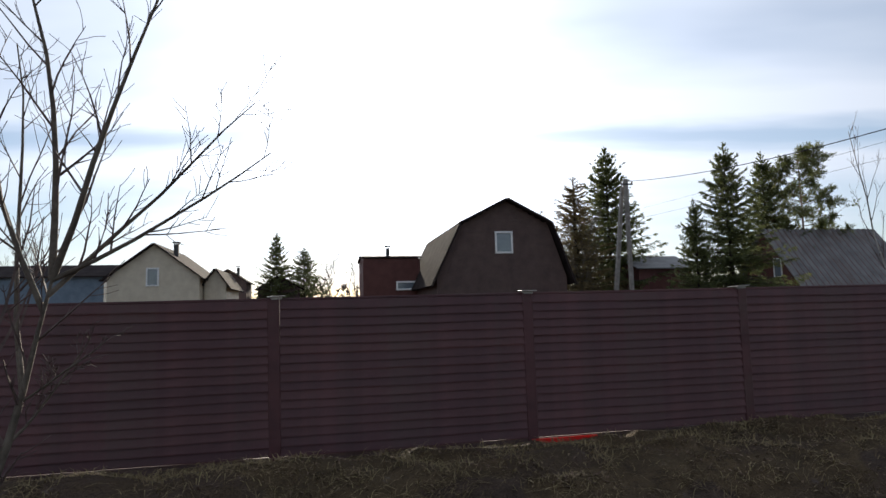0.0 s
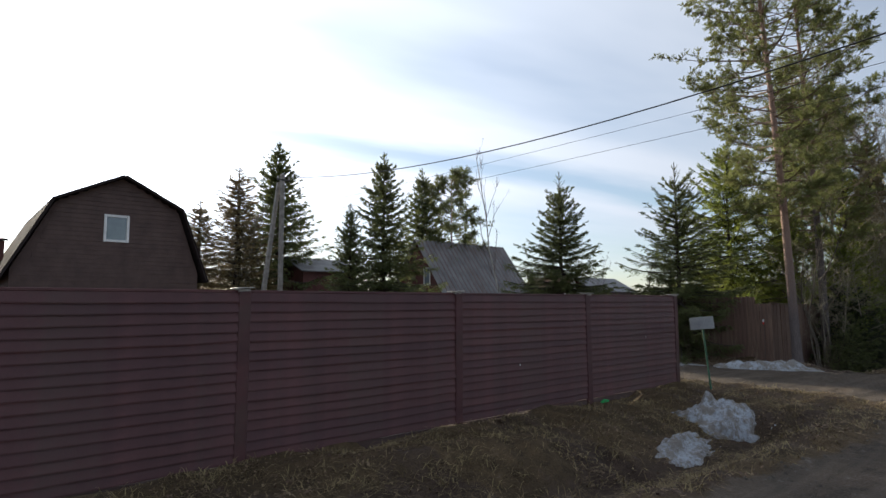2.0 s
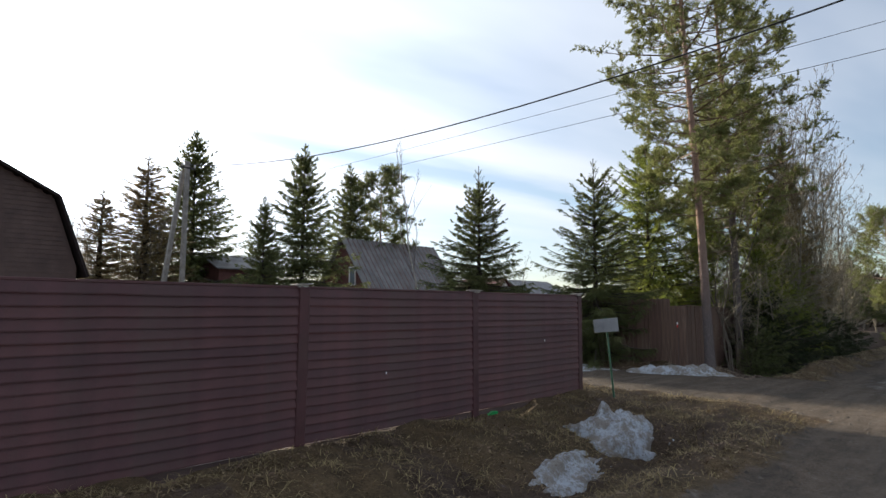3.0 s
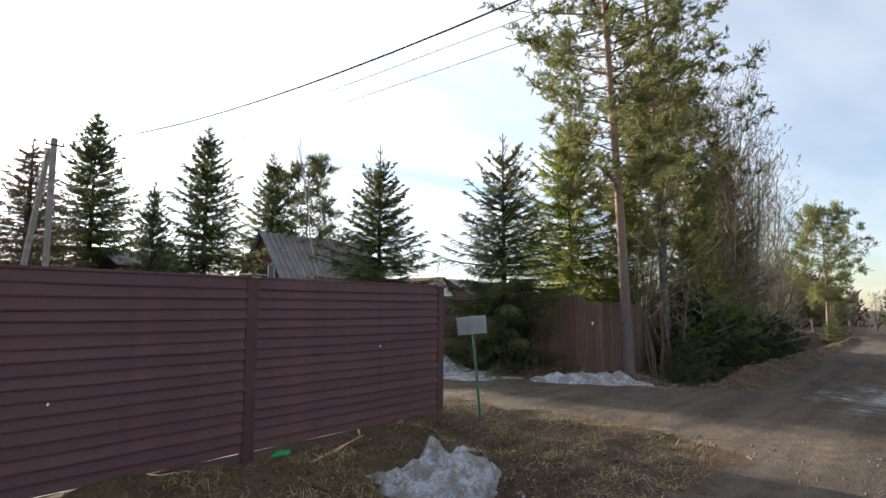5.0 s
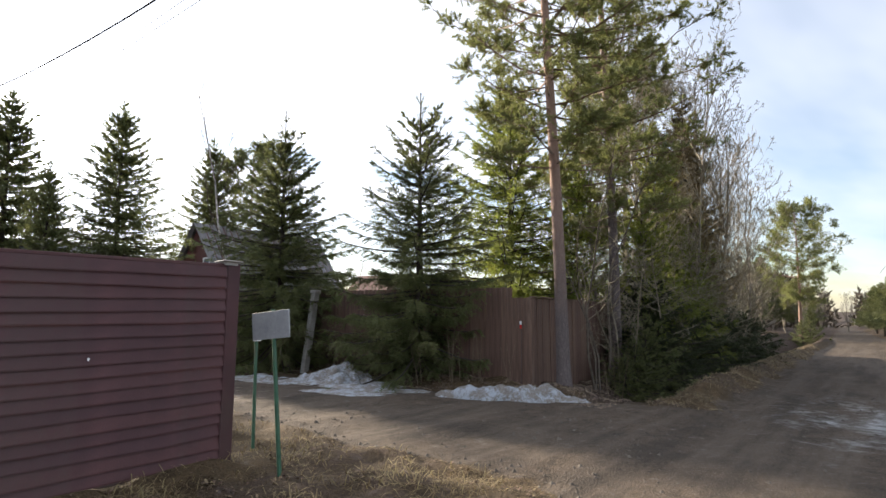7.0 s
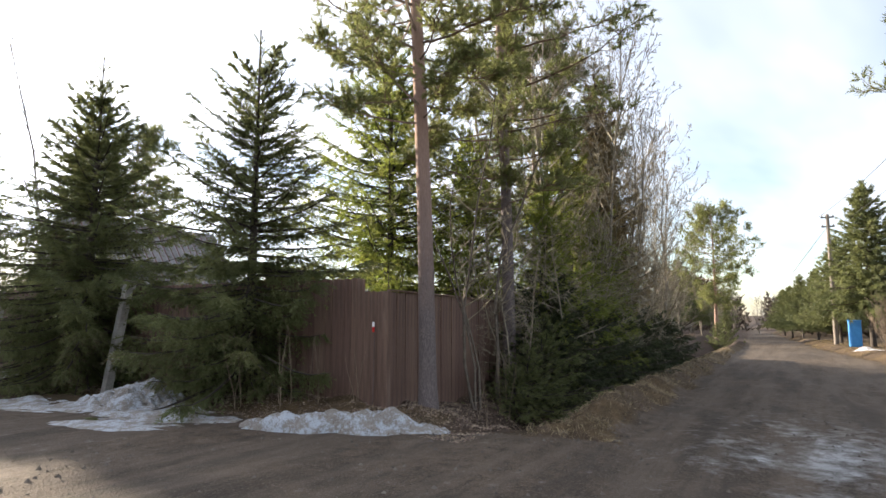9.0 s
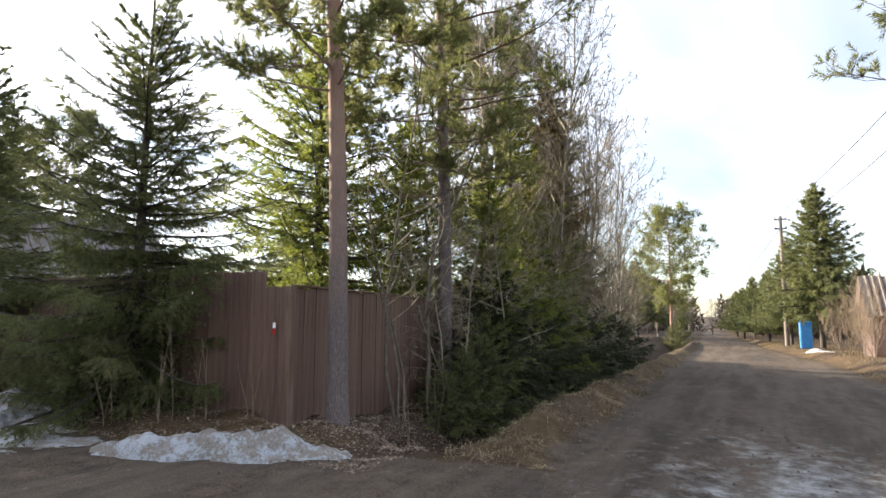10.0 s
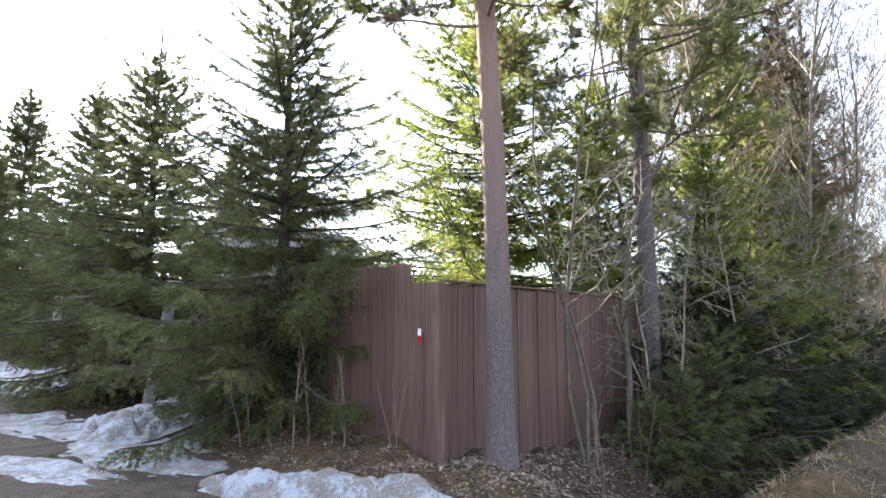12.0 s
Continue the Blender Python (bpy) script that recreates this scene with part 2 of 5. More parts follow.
def earth_material():
    """Gravel road, wet ice patches, dead turf and bare soil, mixed by the masks on the mesh."""
    m = bpy.data.materials.new("earth_and_gravel")
    m.use_nodes = True
    N = Nodes(m.node_tree)
    m.node_tree.nodes.clear()
    co = N.n("ShaderNodeTexCoord").outputs["Object"]

    def mask(name):
        a = N.n("ShaderNodeAttribute")
        a.attribute_name = name
        return a.outputs["Fac"]

    big, mid, fine = N.noise(co, 0.55, 4.0, 0.6), N.noise(co, 4.5, 5.0, 0.7), N.noise(co, 55.0, 3.0, 0.7)
    stones = N.n("ShaderNodeTexVoronoi", Scale=34.0, Vector=co)
    peb = N.ramp(stones.outputs["Distance"], [(0.1, 1.0), (0.45, 0.0)])
    grain = N.math("ADD", N.math("MULTIPLY", mid, 0.5), N.math("MULTIPLY", fine, 0.5))
    gravel = N.mix(N.ramp(grain, [(0.4, 0.0), (0.6, 1.0)]), (0.036, 0.027, 0.02), (0.122, 0.092, 0.067))
    gravel = N.mix(N.math("MULTIPLY", N.ramp(big, [(0.4, 0.0), (0.62, 1.0)]), 0.55), gravel, (0.045, 0.036, 0.028))
    pebcol = N.mix(N.n("ShaderNodeSeparateColor", Color=stones.outputs["Color"]).outputs[0], (0.055, 0.048, 0.042), (0.23, 0.205, 0.18))
    gravel = N.mix(N.math("MULTIPLY", peb, 0.5), gravel, pebcol)
    track_v = N.n("ShaderNodeMapping", Vector=co, Scale=(0.16, 2.2, 1)).outputs[0]
    tracks = N.ramp(N.noise(track_v, 1.0, 5.0, 0.65), [(0.44, 0.0), (0.6, 1.0)])
    gravel = N.mix(N.math("MULTIPLY", tracks, 0.5), gravel, (0.128, 0.103, 0.081))
    mud_v = N.n("ShaderNodeMapping", Vector=co, Location=(3, 7, 0), Scale=(0.3, 1.5, 1)).outputs[0]
    mud = N.ramp(N.noise(mud_v, 1.0, 6.0, 0.7), [(0.5, 0.0), (0.6, 1.0)])
    gravel = N.mix(N.math("MULTIPLY", mud, 0.5), gravel, (0.036, 0.03, 0.025))
    turf = N.mix(N.ramp(grain, [(0.35, 0.0), (0.65, 1.0)]), (0.029, 0.02, 0.012), (0.14, 0.096, 0.052))
    turf = N.mix(N.math("MULTIPLY", N.ramp(big, [(0.45, 0.0), (0.65, 1.0)]), 0.5), turf, (0.034, 0.026, 0.015))
    soil = N.mix(N.ramp(grain, [(0.4, 0.0), (0.62, 1.0)]), (0.03, 0.021, 0.016), (0.085, 0.058, 0.042))
    edge = N.math("MULTIPLY", N.math("SUBTRACT", mid, 0.5), 0.9)
    sharp = lambda a: N.ramp(N.math("ADD", a, edge), [(0.4, 0.0), (0.6, 1.0)])
    road, bare = sharp(mask("road")), sharp(mask("soil"))
    wet = N.ramp(N.math("ADD", mask("wet"), N.math("MULTIPLY", N.math("SUBTRACT", mid, 0.5), 1.6)), [(0.2, 0.0), (0.85, 1.0)])
    col = N.mix(road, N.mix(bare, turf, soil), gravel)
    ice = N.mix(N.ramp(mid, [(0.35, 0.0), (0.6, 1.0)]), (0.09, 0.085, 0.08), (0.3, 0.32, 0.34))
    col = N.mix(N.math("MULTIPLY", wet, 0.45), col, ice)
    rough = N.math("SUBTRACT", 0.92, N.math("MULTIPLY", wet, N.math("ADD", 0.2, N.math("MULTIPLY", mid, 0.5))))
    b = N.n("ShaderNodeBsdfPrincipled", Base_Color=col, Roughness=rough, Specular_IOR_Level=N.math("ADD", 0.2, N.math("MULTIPLY", wet, 0.3)))
    relief = N.math("ADD", N.math("MULTIPLY", peb, 0.5), N.math("ADD", grain, N.math("MULTIPLY", mid, 0.8)))
    N.put(b, "Normal", N.n("ShaderNodeBump", Strength=N.math("SUBTRACT", 0.75, N.math("MULTIPLY", wet, 0.5)), Distance=0.03, Height=relief).outputs[0])
    N.t.links.new(b.outputs[0], N.n("ShaderNodeOutputMaterial").inputs[0])
    return m


M["snow"], M["earth"] = snow_material(), earth_material()


# ---- mesh helpers ----
def mesh_np(name, verts, faces, mat, parent=None, smooth=False):
    """One mesh object from arrays of corners and of triangles or quads."""
    verts, faces = np.asarray(verts, np.float32), np.asarray(faces, np.int32)
    k = faces.shape[1]
    me = bpy.data.meshes.new(name)
    me.vertices.add(len(verts)), me.loops.add(faces.size), me.polygons.add(len(faces))
    me.vertices.foreach_set("co", verts.ravel())
    me.loops.foreach_set("vertex_index", faces.ravel())
    me.polygons.foreach_set("loop_start", np.arange(0, faces.size, k, dtype=np.int32))
    me.polygons.foreach_set("loop_total", np.full(len(faces), k, np.int32))
    me.polygons.foreach_set("use_smooth", np.full(len(faces), smooth))
    me.update(calc_edges=True)
    me.materials.append(mat)
    ob = new(name, me)
    ob.parent = parent
    return ob


def part(name, bm, mat, parent=None, label="", smooth=False):
    me = bpy.data.meshes.new(name)
    bm.to_mesh(me)
    bm.free()
    me.materials.append(mat)
    if smooth:
        me.polygons.foreach_set("use_smooth", np.full(len(me.polygons), True))
    ob = new(name, me)
    ob.parent = parent
    if label:
        ob["label"] = label
    return ob


def add_box(bm, x0, x1, y0, y1, z0, z1, bevel=0.0, m=None):
    r = bmesh.ops.create_cube(bm, size=1.0)
    vs = r["verts"]
    for v in vs:
        v.co = Vector(((x0 + x1) / 2 + v.co.x * (x1 - x0), (y0 + y1) / 2 + v.co.y * (y1 - y0), (z0 + z1) / 2 + v.co.z * (z1 - z0)))
    if bevel:
        es = list({e for v in vs for e in v.link_edges})
        vs = list({v for f in bmesh.ops.bevel(bm, geom=es, offset=bevel, segments=1, affect="EDGES")["faces"] for v in f.verts})
    if m is not None:
        bmesh.ops.transform(bm, matrix=m, verts=[v for v in vs if v.is_valid])
    return bm


def box(x0, x1, y0, y1, z0, z1, bevel=0.0, m=None):
    return add_box(bmesh.new(), x0, x1, y0, y1, z0, z1, bevel, m)


def prism(points, axis_vec):
    """A solid from a flat outline pushed along a vector."""
    bm = bmesh.new()
    a = [bm.verts.new(p) for p in points]
    b = [bm.verts.new(Vector(p) + Vector(axis_vec)) for p in points]
    bm.faces.new(a), bm.faces.new(b[::-1])
    for i in range(len(a)):
        j = (i + 1) % len(a)
        bm.faces.new((a[j], a[i], b[i], b[j]))
    bmesh.ops.recalc_face_normals(bm, faces=bm.faces)
    return bm


def thing(name, place=(0, 0, 0), label="", category="", group="", kind=""):
    e = new(name)
    e.empty_display_size = 0.2
    e.location = place
    return tagged(e, label, category, group, kind)


def tube_mesh(segs, sides=5):
    """Tapered tubes: segs is a list of polylines, each a list of (point, radius). Gives corners and quads."""
    V, F, base = [], [], 0
    ang = np.arange(sides) * 2 * np.pi / sides
    for line in segs:
        P = np.array([p for p, _ in line], float)
        R = np.array([r for _, r in line], float)
        T = np.gradient(P, axis=0)
        T /= np.linalg.norm(T, axis=1)[:, None] + 1e-9
        ref = np.where(np.abs(T[:, 2:3]) > 0.9, np.array([[1.0, 0, 0]]), np.array([[0, 0, 1.0]]))
        U = np.cross(T, ref)
        U /= np.linalg.norm(U, axis=1)[:, None] + 1e-9
        B = np.cross(T, U)
        ring = P[:, None] + R[:, None, None] * (U[:, None] * np.cos(ang)[None, :, None] + B[:, None] * np.sin(ang)[None, :, None])
        V.append(ring.reshape(-1, 3))
        n = len(P)
        i = np.arange(n - 1)[:, None] * sides
        j = np.arange(sides)[None]
        k = (np.arange(sides)[None] + 1) % sides
        F.append(np.stack([i + j, i + k, i + sides + k, i + sides + j], -1).reshape(-1, 4) + base)
        base += n * sides
    return np.concatenate(V), np.concatenate(F)


def unit(v):
    return v / (np.linalg.norm(v, axis=-1, keepdims=True) + 1e-9)


def needle_mesh(rng, P, D, n, length, width, spread):
    """n needles round each twig point P with direction D: slim triangles leaning forwards."""
    P, D = np.repeat(P, n, 0), np.repeat(D, n, 0)
    side = unit(np.cross(D, rng.normal(size=D.shape)))
    L = length * rng.uniform(0.7, 1.25, (len(P), 1))
    tip = P + unit(D + side * spread) * L
    flat = unit(np.cross(tip - P, rng.normal(size=D.shape))) * width
    V = np.stack([P - flat, P + flat, tip], 1).reshape(-1, 3)
    return V, np.arange(len(V)).reshape(-1, 3)


def lattice(x, y, cell, seed):
    """Smooth value noise, -1 to 1."""
    r = np.random.RandomState(seed).uniform(-1, 1, (256, 256))
    fx, fy = np.asarray(x) / cell, np.asarray(y) / cell
    ix, iy = np.floor(fx).astype(int), np.floor(fy).astype(int)
    tx, ty = fx - ix, fy - iy
    tx, ty = tx * tx * (3 - 2 * tx), ty * ty * (3 - 2 * ty)
    g = lambda a, b: r[a % 256, b % 256]
    return (g(ix, iy) * (1 - tx) + g(ix + 1, iy) * tx) * (1 - ty) + (g(ix, iy + 1) * (1 - tx) + g(ix + 1, iy + 1) * tx) * ty


# ---- ground ----
def step(a, b, v):
    t = np.clip((v - a) / (b - a), 0, 1)
    return t * t * (3 - 2 * t)


def left_edge(x):
    return 2.65 + step(16.5, 20, x) * (1.25 + 0.02 * np.clip(x - 20, 0, 33) + 0.05 * np.clip(x - 53, 0, 270))


def right_edge(x):
    return -3.4 + step(18, 34, x) * 2.5 + 0.1 * np.clip(x - 40, 0, 13) + 0.053 * np.clip(x - 53, 0, 270)


def road_mask(x, y):
    x, y = np.asarray(x, float), np.asarray(y, float)
    wob = 0.18 * lattice(x, y, 1.3, 3) + 0.08 * lattice(x, y, 0.35, 4)
    left, right = left_edge(x), right_edge(x)
    main = step(-0.3, 0.3, left - y + wob) * step(-0.3, 0.3, y - right + wob)
    edge_l = 13.55 - 1.0 * step(4.6, 2.6, y)
    edge_r = 17.75 + 0.9 * step(8.0, 5.0, y) - 1.0 * step(9, 12, y)
    side = step(-0.3, 0.3, x - edge_l + wob) * step(-0.3, 0.3, edge_r - x + wob) * step(0, 1, y) * step(140, 100, y)
    return np.maximum(main, side)


def ground_z(x, y):
    x, y = np.asarray(x, float), np.asarray(y, float)
    xs = np.clip(x, -25, 320)
    z = -0.05 - 0.0195 * (xs - 14)
    # ground behind the dark red fence and along its foot
    foot = step(5.2, 6.4, y) * step(13.2, 11.2, x)
    z = z * (1 - foot) + 0.05 * foot
    # ditch before the fence
    dy = (y - 4.15) / 0.95
    z = z - 0.42 * np.exp(-dy * dy * 1.3) * step(10.9, 9.6, x) + 0.10 * np.exp(-((y - 3.0) / 0.4) ** 2) * step(11.5, 9.0, x)
    # ditch and bank beside the road that runs on
    near = step(19.0, 20.6, x) * step(75, 60, x)
    c = left_edge(x) + 1.8
    z = z - 0.85 * np.exp(-((y - c + 0.1) / 0.55) ** 2) * near
    z = z + 0.26 * np.exp(-((y - (c - 1.25)) / 0.38) ** 2) * near
    z = z + 0.5 * step(c + 0.4, c + 2.5, y) * step(36, 60, x)
    # verge beyond the road's other side
    z = z + 0.28 * step(0.1, 1.0, right_edge(x) - y) * step(30, 38, x)
    # raised strip along the planked fence
    z = z + 0.14 * step(17.9, 18.8, x) * step(5.8, 7.0, y) * step(21.5, 19.5, x)
    rm = road_mask(x, y)
    rut = 0.03 * lattice(x, y * 3, 2.1, 8) + 0.012 * lattice(x, y, 0.4, 5)
    rough = 0.07 * lattice(x, y, 0.8, 6) + 0.065 * lattice(x, y, 0.27, 7)
    fade = step(80, 40, np.hypot(x - 10, y)) * (1 - 0.75 * step(25, 27, x))
    return z + (rut * rm + rough * (1 - rm)) * fade


def axis(fine0, fine1, fs, mid0, mid1, ms, far):
    a = list(np.arange(fine0, fine1, fs))
    lo, hi = list(np.arange(mid0, fine0, ms)), list(np.arange(fine1, mid1, ms))
    out_hi, out_lo, d = [], [], ms
    v = mid1
    while v < far:
        out_hi.append(v)
        d *= 1.35
        v += d
    v, d = mid0, ms
    while v > -far:
        d *= 1.35
        v -= d
        out_lo.append(v)
    return np.array(out_lo[::-1] + lo + a + hi + out_hi + [far])


def build_ground():
    X, Y = axis(-7, 27, 0.125, -20, 80, 0.5, 2500), axis(-1.5, 12, 0.115, -12, 60, 0.5, 2500)
    gx, gy = np.meshgrid(X, Y, indexing="ij")
    gz = ground_z(gx, gy)
    nx, ny = gx.shape
    V = np.stack([gx, gy, gz], -1).reshape(-1, 3)
    idx = np.arange(nx * ny).reshape(nx, ny)
    F = np.stack([idx[:-1, :-1], idx[1:, :-1], idx[1:, 1:], idx[:-1, 1:]], -1).reshape(-1, 4)
    rm = road_mask(gx, gy).ravel()
    soil = (0.15 + 0.45 * np.exp(-((gy - 4.2) / 0.6) ** 2) * (gx < 11) + 0.8 * step(4.9, 5.3, gy) * step(18.5, 20, gx) + 0.35 * (lattice(gx, gy, 1.1, 12) > 0.2)).ravel()
    wet = ((0.5 + 0.5 * lattice(gx, gy * 2, 0.7, 21)) * np.exp(-(((gx - 19.4) / 2.3) ** 2 + ((gy - 1.9) / 1.1) ** 2)) + 0.5 * np.exp(-(((gx - 14.5) / 1.2) ** 2 + ((gy - 15) / 4) ** 2))).ravel()
    on_road = rm[F].mean(1) > 0.5
    for name, sel, label in (("road", on_road, "rutted grey-brown gravel road with wet patches"), ("ground", ~on_road, "verge of dead turf and bare soil beside the road")):
        used = np.unique(F[sel])
        remap = np.zeros(len(V), int)
        remap[used] = np.arange(len(used))
        ob = mesh_np(name, V[used], remap[F[sel]], M["earth"], smooth=True)
        for key, val in (("road", rm), ("soil", soil), ("wet", wet)):
            at = ob.data.attributes.new(key, "FLOAT", "POINT")
            at.data.foreach_set("value", val[used].astype(np.float32))
        tagged(ob, label, name, kind="structure")


build_ground()


def gz(x, y):
    return float(ground_z(x, y))


# ---- dark red louvred fence ----
FY = 6.5


def slat_mesh(rng, length):
    """One louvre board: tilted, thin, with a rolled lower lip and a slightly uneven edge."""
    n = 7
    xs = np.linspace(0, length, n)
    prof = [(-0.008, 0.112), (-0.03, 0.012), (-0.03, 0.0), (-0.018, 0.0), (0.0, 0.112)]
    V = []
    for k, x in enumerate(xs):
        w = rng.normal(0, 0.0025)
        s = -0.006 * math.sin(math.pi * k / (n - 1)) * rng.uniform(0.2, 1.3)
        for a, b in prof:
            V.append((x, a + w * 0.7, b + s + w))
    F, p = [], len(prof)
    for i in range(n - 1):
        for j in range(p):
            k = (j + 1) % p
            F.append((i * p + j, i * p + k, (i + 1) * p + k, (i + 1) * p + j))
    me = bpy.data.meshes.new("slat")
    me.from_pydata(V, [], F)
    me.materials.append(M["fence"])
    me.update()
    return me


def build_red_fence():
    rng = np.random.RandomState(5)
    f = thing("louvred_fence", (0, FY, 0), "dark red metal louvred fence with capped square posts", "fence")
    shapes = [slat_mesh(rng, 2.9) for _ in range(6)]
    posts = [12 - 3 * k for k in range(9)]
    for k, px in enumerate(posts):
        ang = rng.normal(0, 0.4)
        g = -0.1
        p = part("post", box(-0.065, 0.065, -0.045, 0.065, g, 1.845, 0.008, pose(px, -0.01, 0, rng.normal(0, 0.3), ang, 0)), M["fence"], f)
        cap = bmesh.new()
        add_box(cap, -0.095, 0.095, -0.09, 0.09, 0.0, 0.011, 0.003)
        add_box(cap, -0.06, 0.06, -0.055, 0.055, -0.03, -0.001)
        bmesh.ops.transform(cap, matrix=pose(px + rng.normal(0, 0.01), -0.01, 1.858, rng.normal(0, 1.5), rng.normal(-1, 2.5), rng.normal(0, 4)), verts=cap.verts)
        part("post_cap", cap, M["cap"], p, "pale weathered post cap")
    for k in range(8):
        x0 = posts[k + 1] + 0.05
        for i in range(17):
            o = new("slat", shapes[rng.randint(6)])
            o.parent = f
            o.location = (x0, -0.018 + rng.normal(0, 0.002), 0.098 + i * 0.1012 + rng.normal(0, 0.002))
            o.rotation_euler = (rng.normal(0, 0.012), rng.normal(0, 0.0012), 0)
        part("base_board", box(x0, x0 + 2.9, -0.02, 0.025, -0.08, 0.088, 0.006), M["wall_dark"], f, "dark weathered base board")
        part("rail", box(x0, x0 + 2.9, 0.004, 0.03, 0.3, 0.34), M["fence"], f)
        part("rail", box(x0, x0 + 2.9, 0.004, 0.03, 1.5, 1.54), M["fence"], f)
        part("top_rail", box(x0, x0 + 2.9, -0.035, 0.02, 1.815, 1.843, 0.004), M["fence"], f)


build_red_fence()


# ---- brown plank fence on the corner ----
def plank_meshes():
    out = []
    rng = np.random.RandomState(9)
    for _ in range(6):
        bm = box(-0.066, 0.066, -0.011, 0.011, 0.0, 1.0)
        for v in bm.verts:
            v.co.x += rng.normal(0, 0.003)
            v.co.y += rng.normal(0, 0.002)
            if v.co.z > 0.5:
                v.co.z += rng.normal(0, 0.004)
        me = bpy.data.meshes.new("plank")
        bm.to_mesh(me)
        bm.free()
        me.materials.append(M["planks"])
        out.append(me)
    return out


def plank_fence(name, x0, y0, x1, y1, top, label):
    """top: a function of the distance along the fence, giving the height of the planks' upper end."""
    rng = np.random.RandomState(31)
    f = thing(name, (x0, y0, 0), label, "fence")
    L, a = math.hypot(x1 - x0, y1 - y0), math.atan2(y1 - y0, x1 - x0)
    shapes, s = plank_meshes(), 0.068
    while s < L:
        x, y = x0 + s * math.cos(a), y0 + s * math.sin(a)
        b = gz(x, y) - 0.06
        t = top(s) + rng.normal(0, 0.006)
        o = new("plank", shapes[rng.randint(6)])
        o.parent = f
        off = rng.normal(0, 0.0025)
        o.location = (x - x0 - math.sin(a) * off, y - y0 + math.cos(a) * off, b)
        o.scale = (1, 1, t - b)
        o.rotation_euler = (rng.normal(0, 0.004), rng.normal(0, 0.005), a + rng.normal(0, 0.007))
        s += 0.128
    return f, a, L


side_fence, A1, L1 = plank_fence("plank_fence", 19.13, 7.27, 19.5, 36.0, lambda s: 1.66 if s < 0.43 else 1.86 + 0.004 * min(s, 8), "tall brown-stained vertical plank fence along the side road")
front_fence, A2, L2 = plank_fence("plank_fence", 19.17, 7.26, 40.0, 7.9, lambda s: 1.66 - 0.0195 * s, "brown-stained plank fence behind the roadside trees")
part("corner_board", box(-0.05, 0.05, -0.05, 0.05, -0.25, 1.665, 0.006), M["planks"], front_fence)
part("cap_board", box(0.06, 9.0, -0.05, 0.04, 0.0, 0.022, 0.003, pose(0, 0, 1.672, 0, 1.117, math.degrees(A2))), M["planks"], front_fence, "narrow capping board")
for fen, a, L in ((side_fence, A1, 14.0), (front_fence, A2, 14.0)):
    sgn = -1 if fen is side_fence else 1
    for zz in (0.35, 1.3):
        part("back_rail", box(0.05, L, 0.014 * sgn if sgn > 0 else -0.06, 0.06 if sgn > 0 else -0.014, zz, zz + 0.07, 0, pose(0, 0, 0, 0, 0, math.degrees(a))), M["planks"], fen)


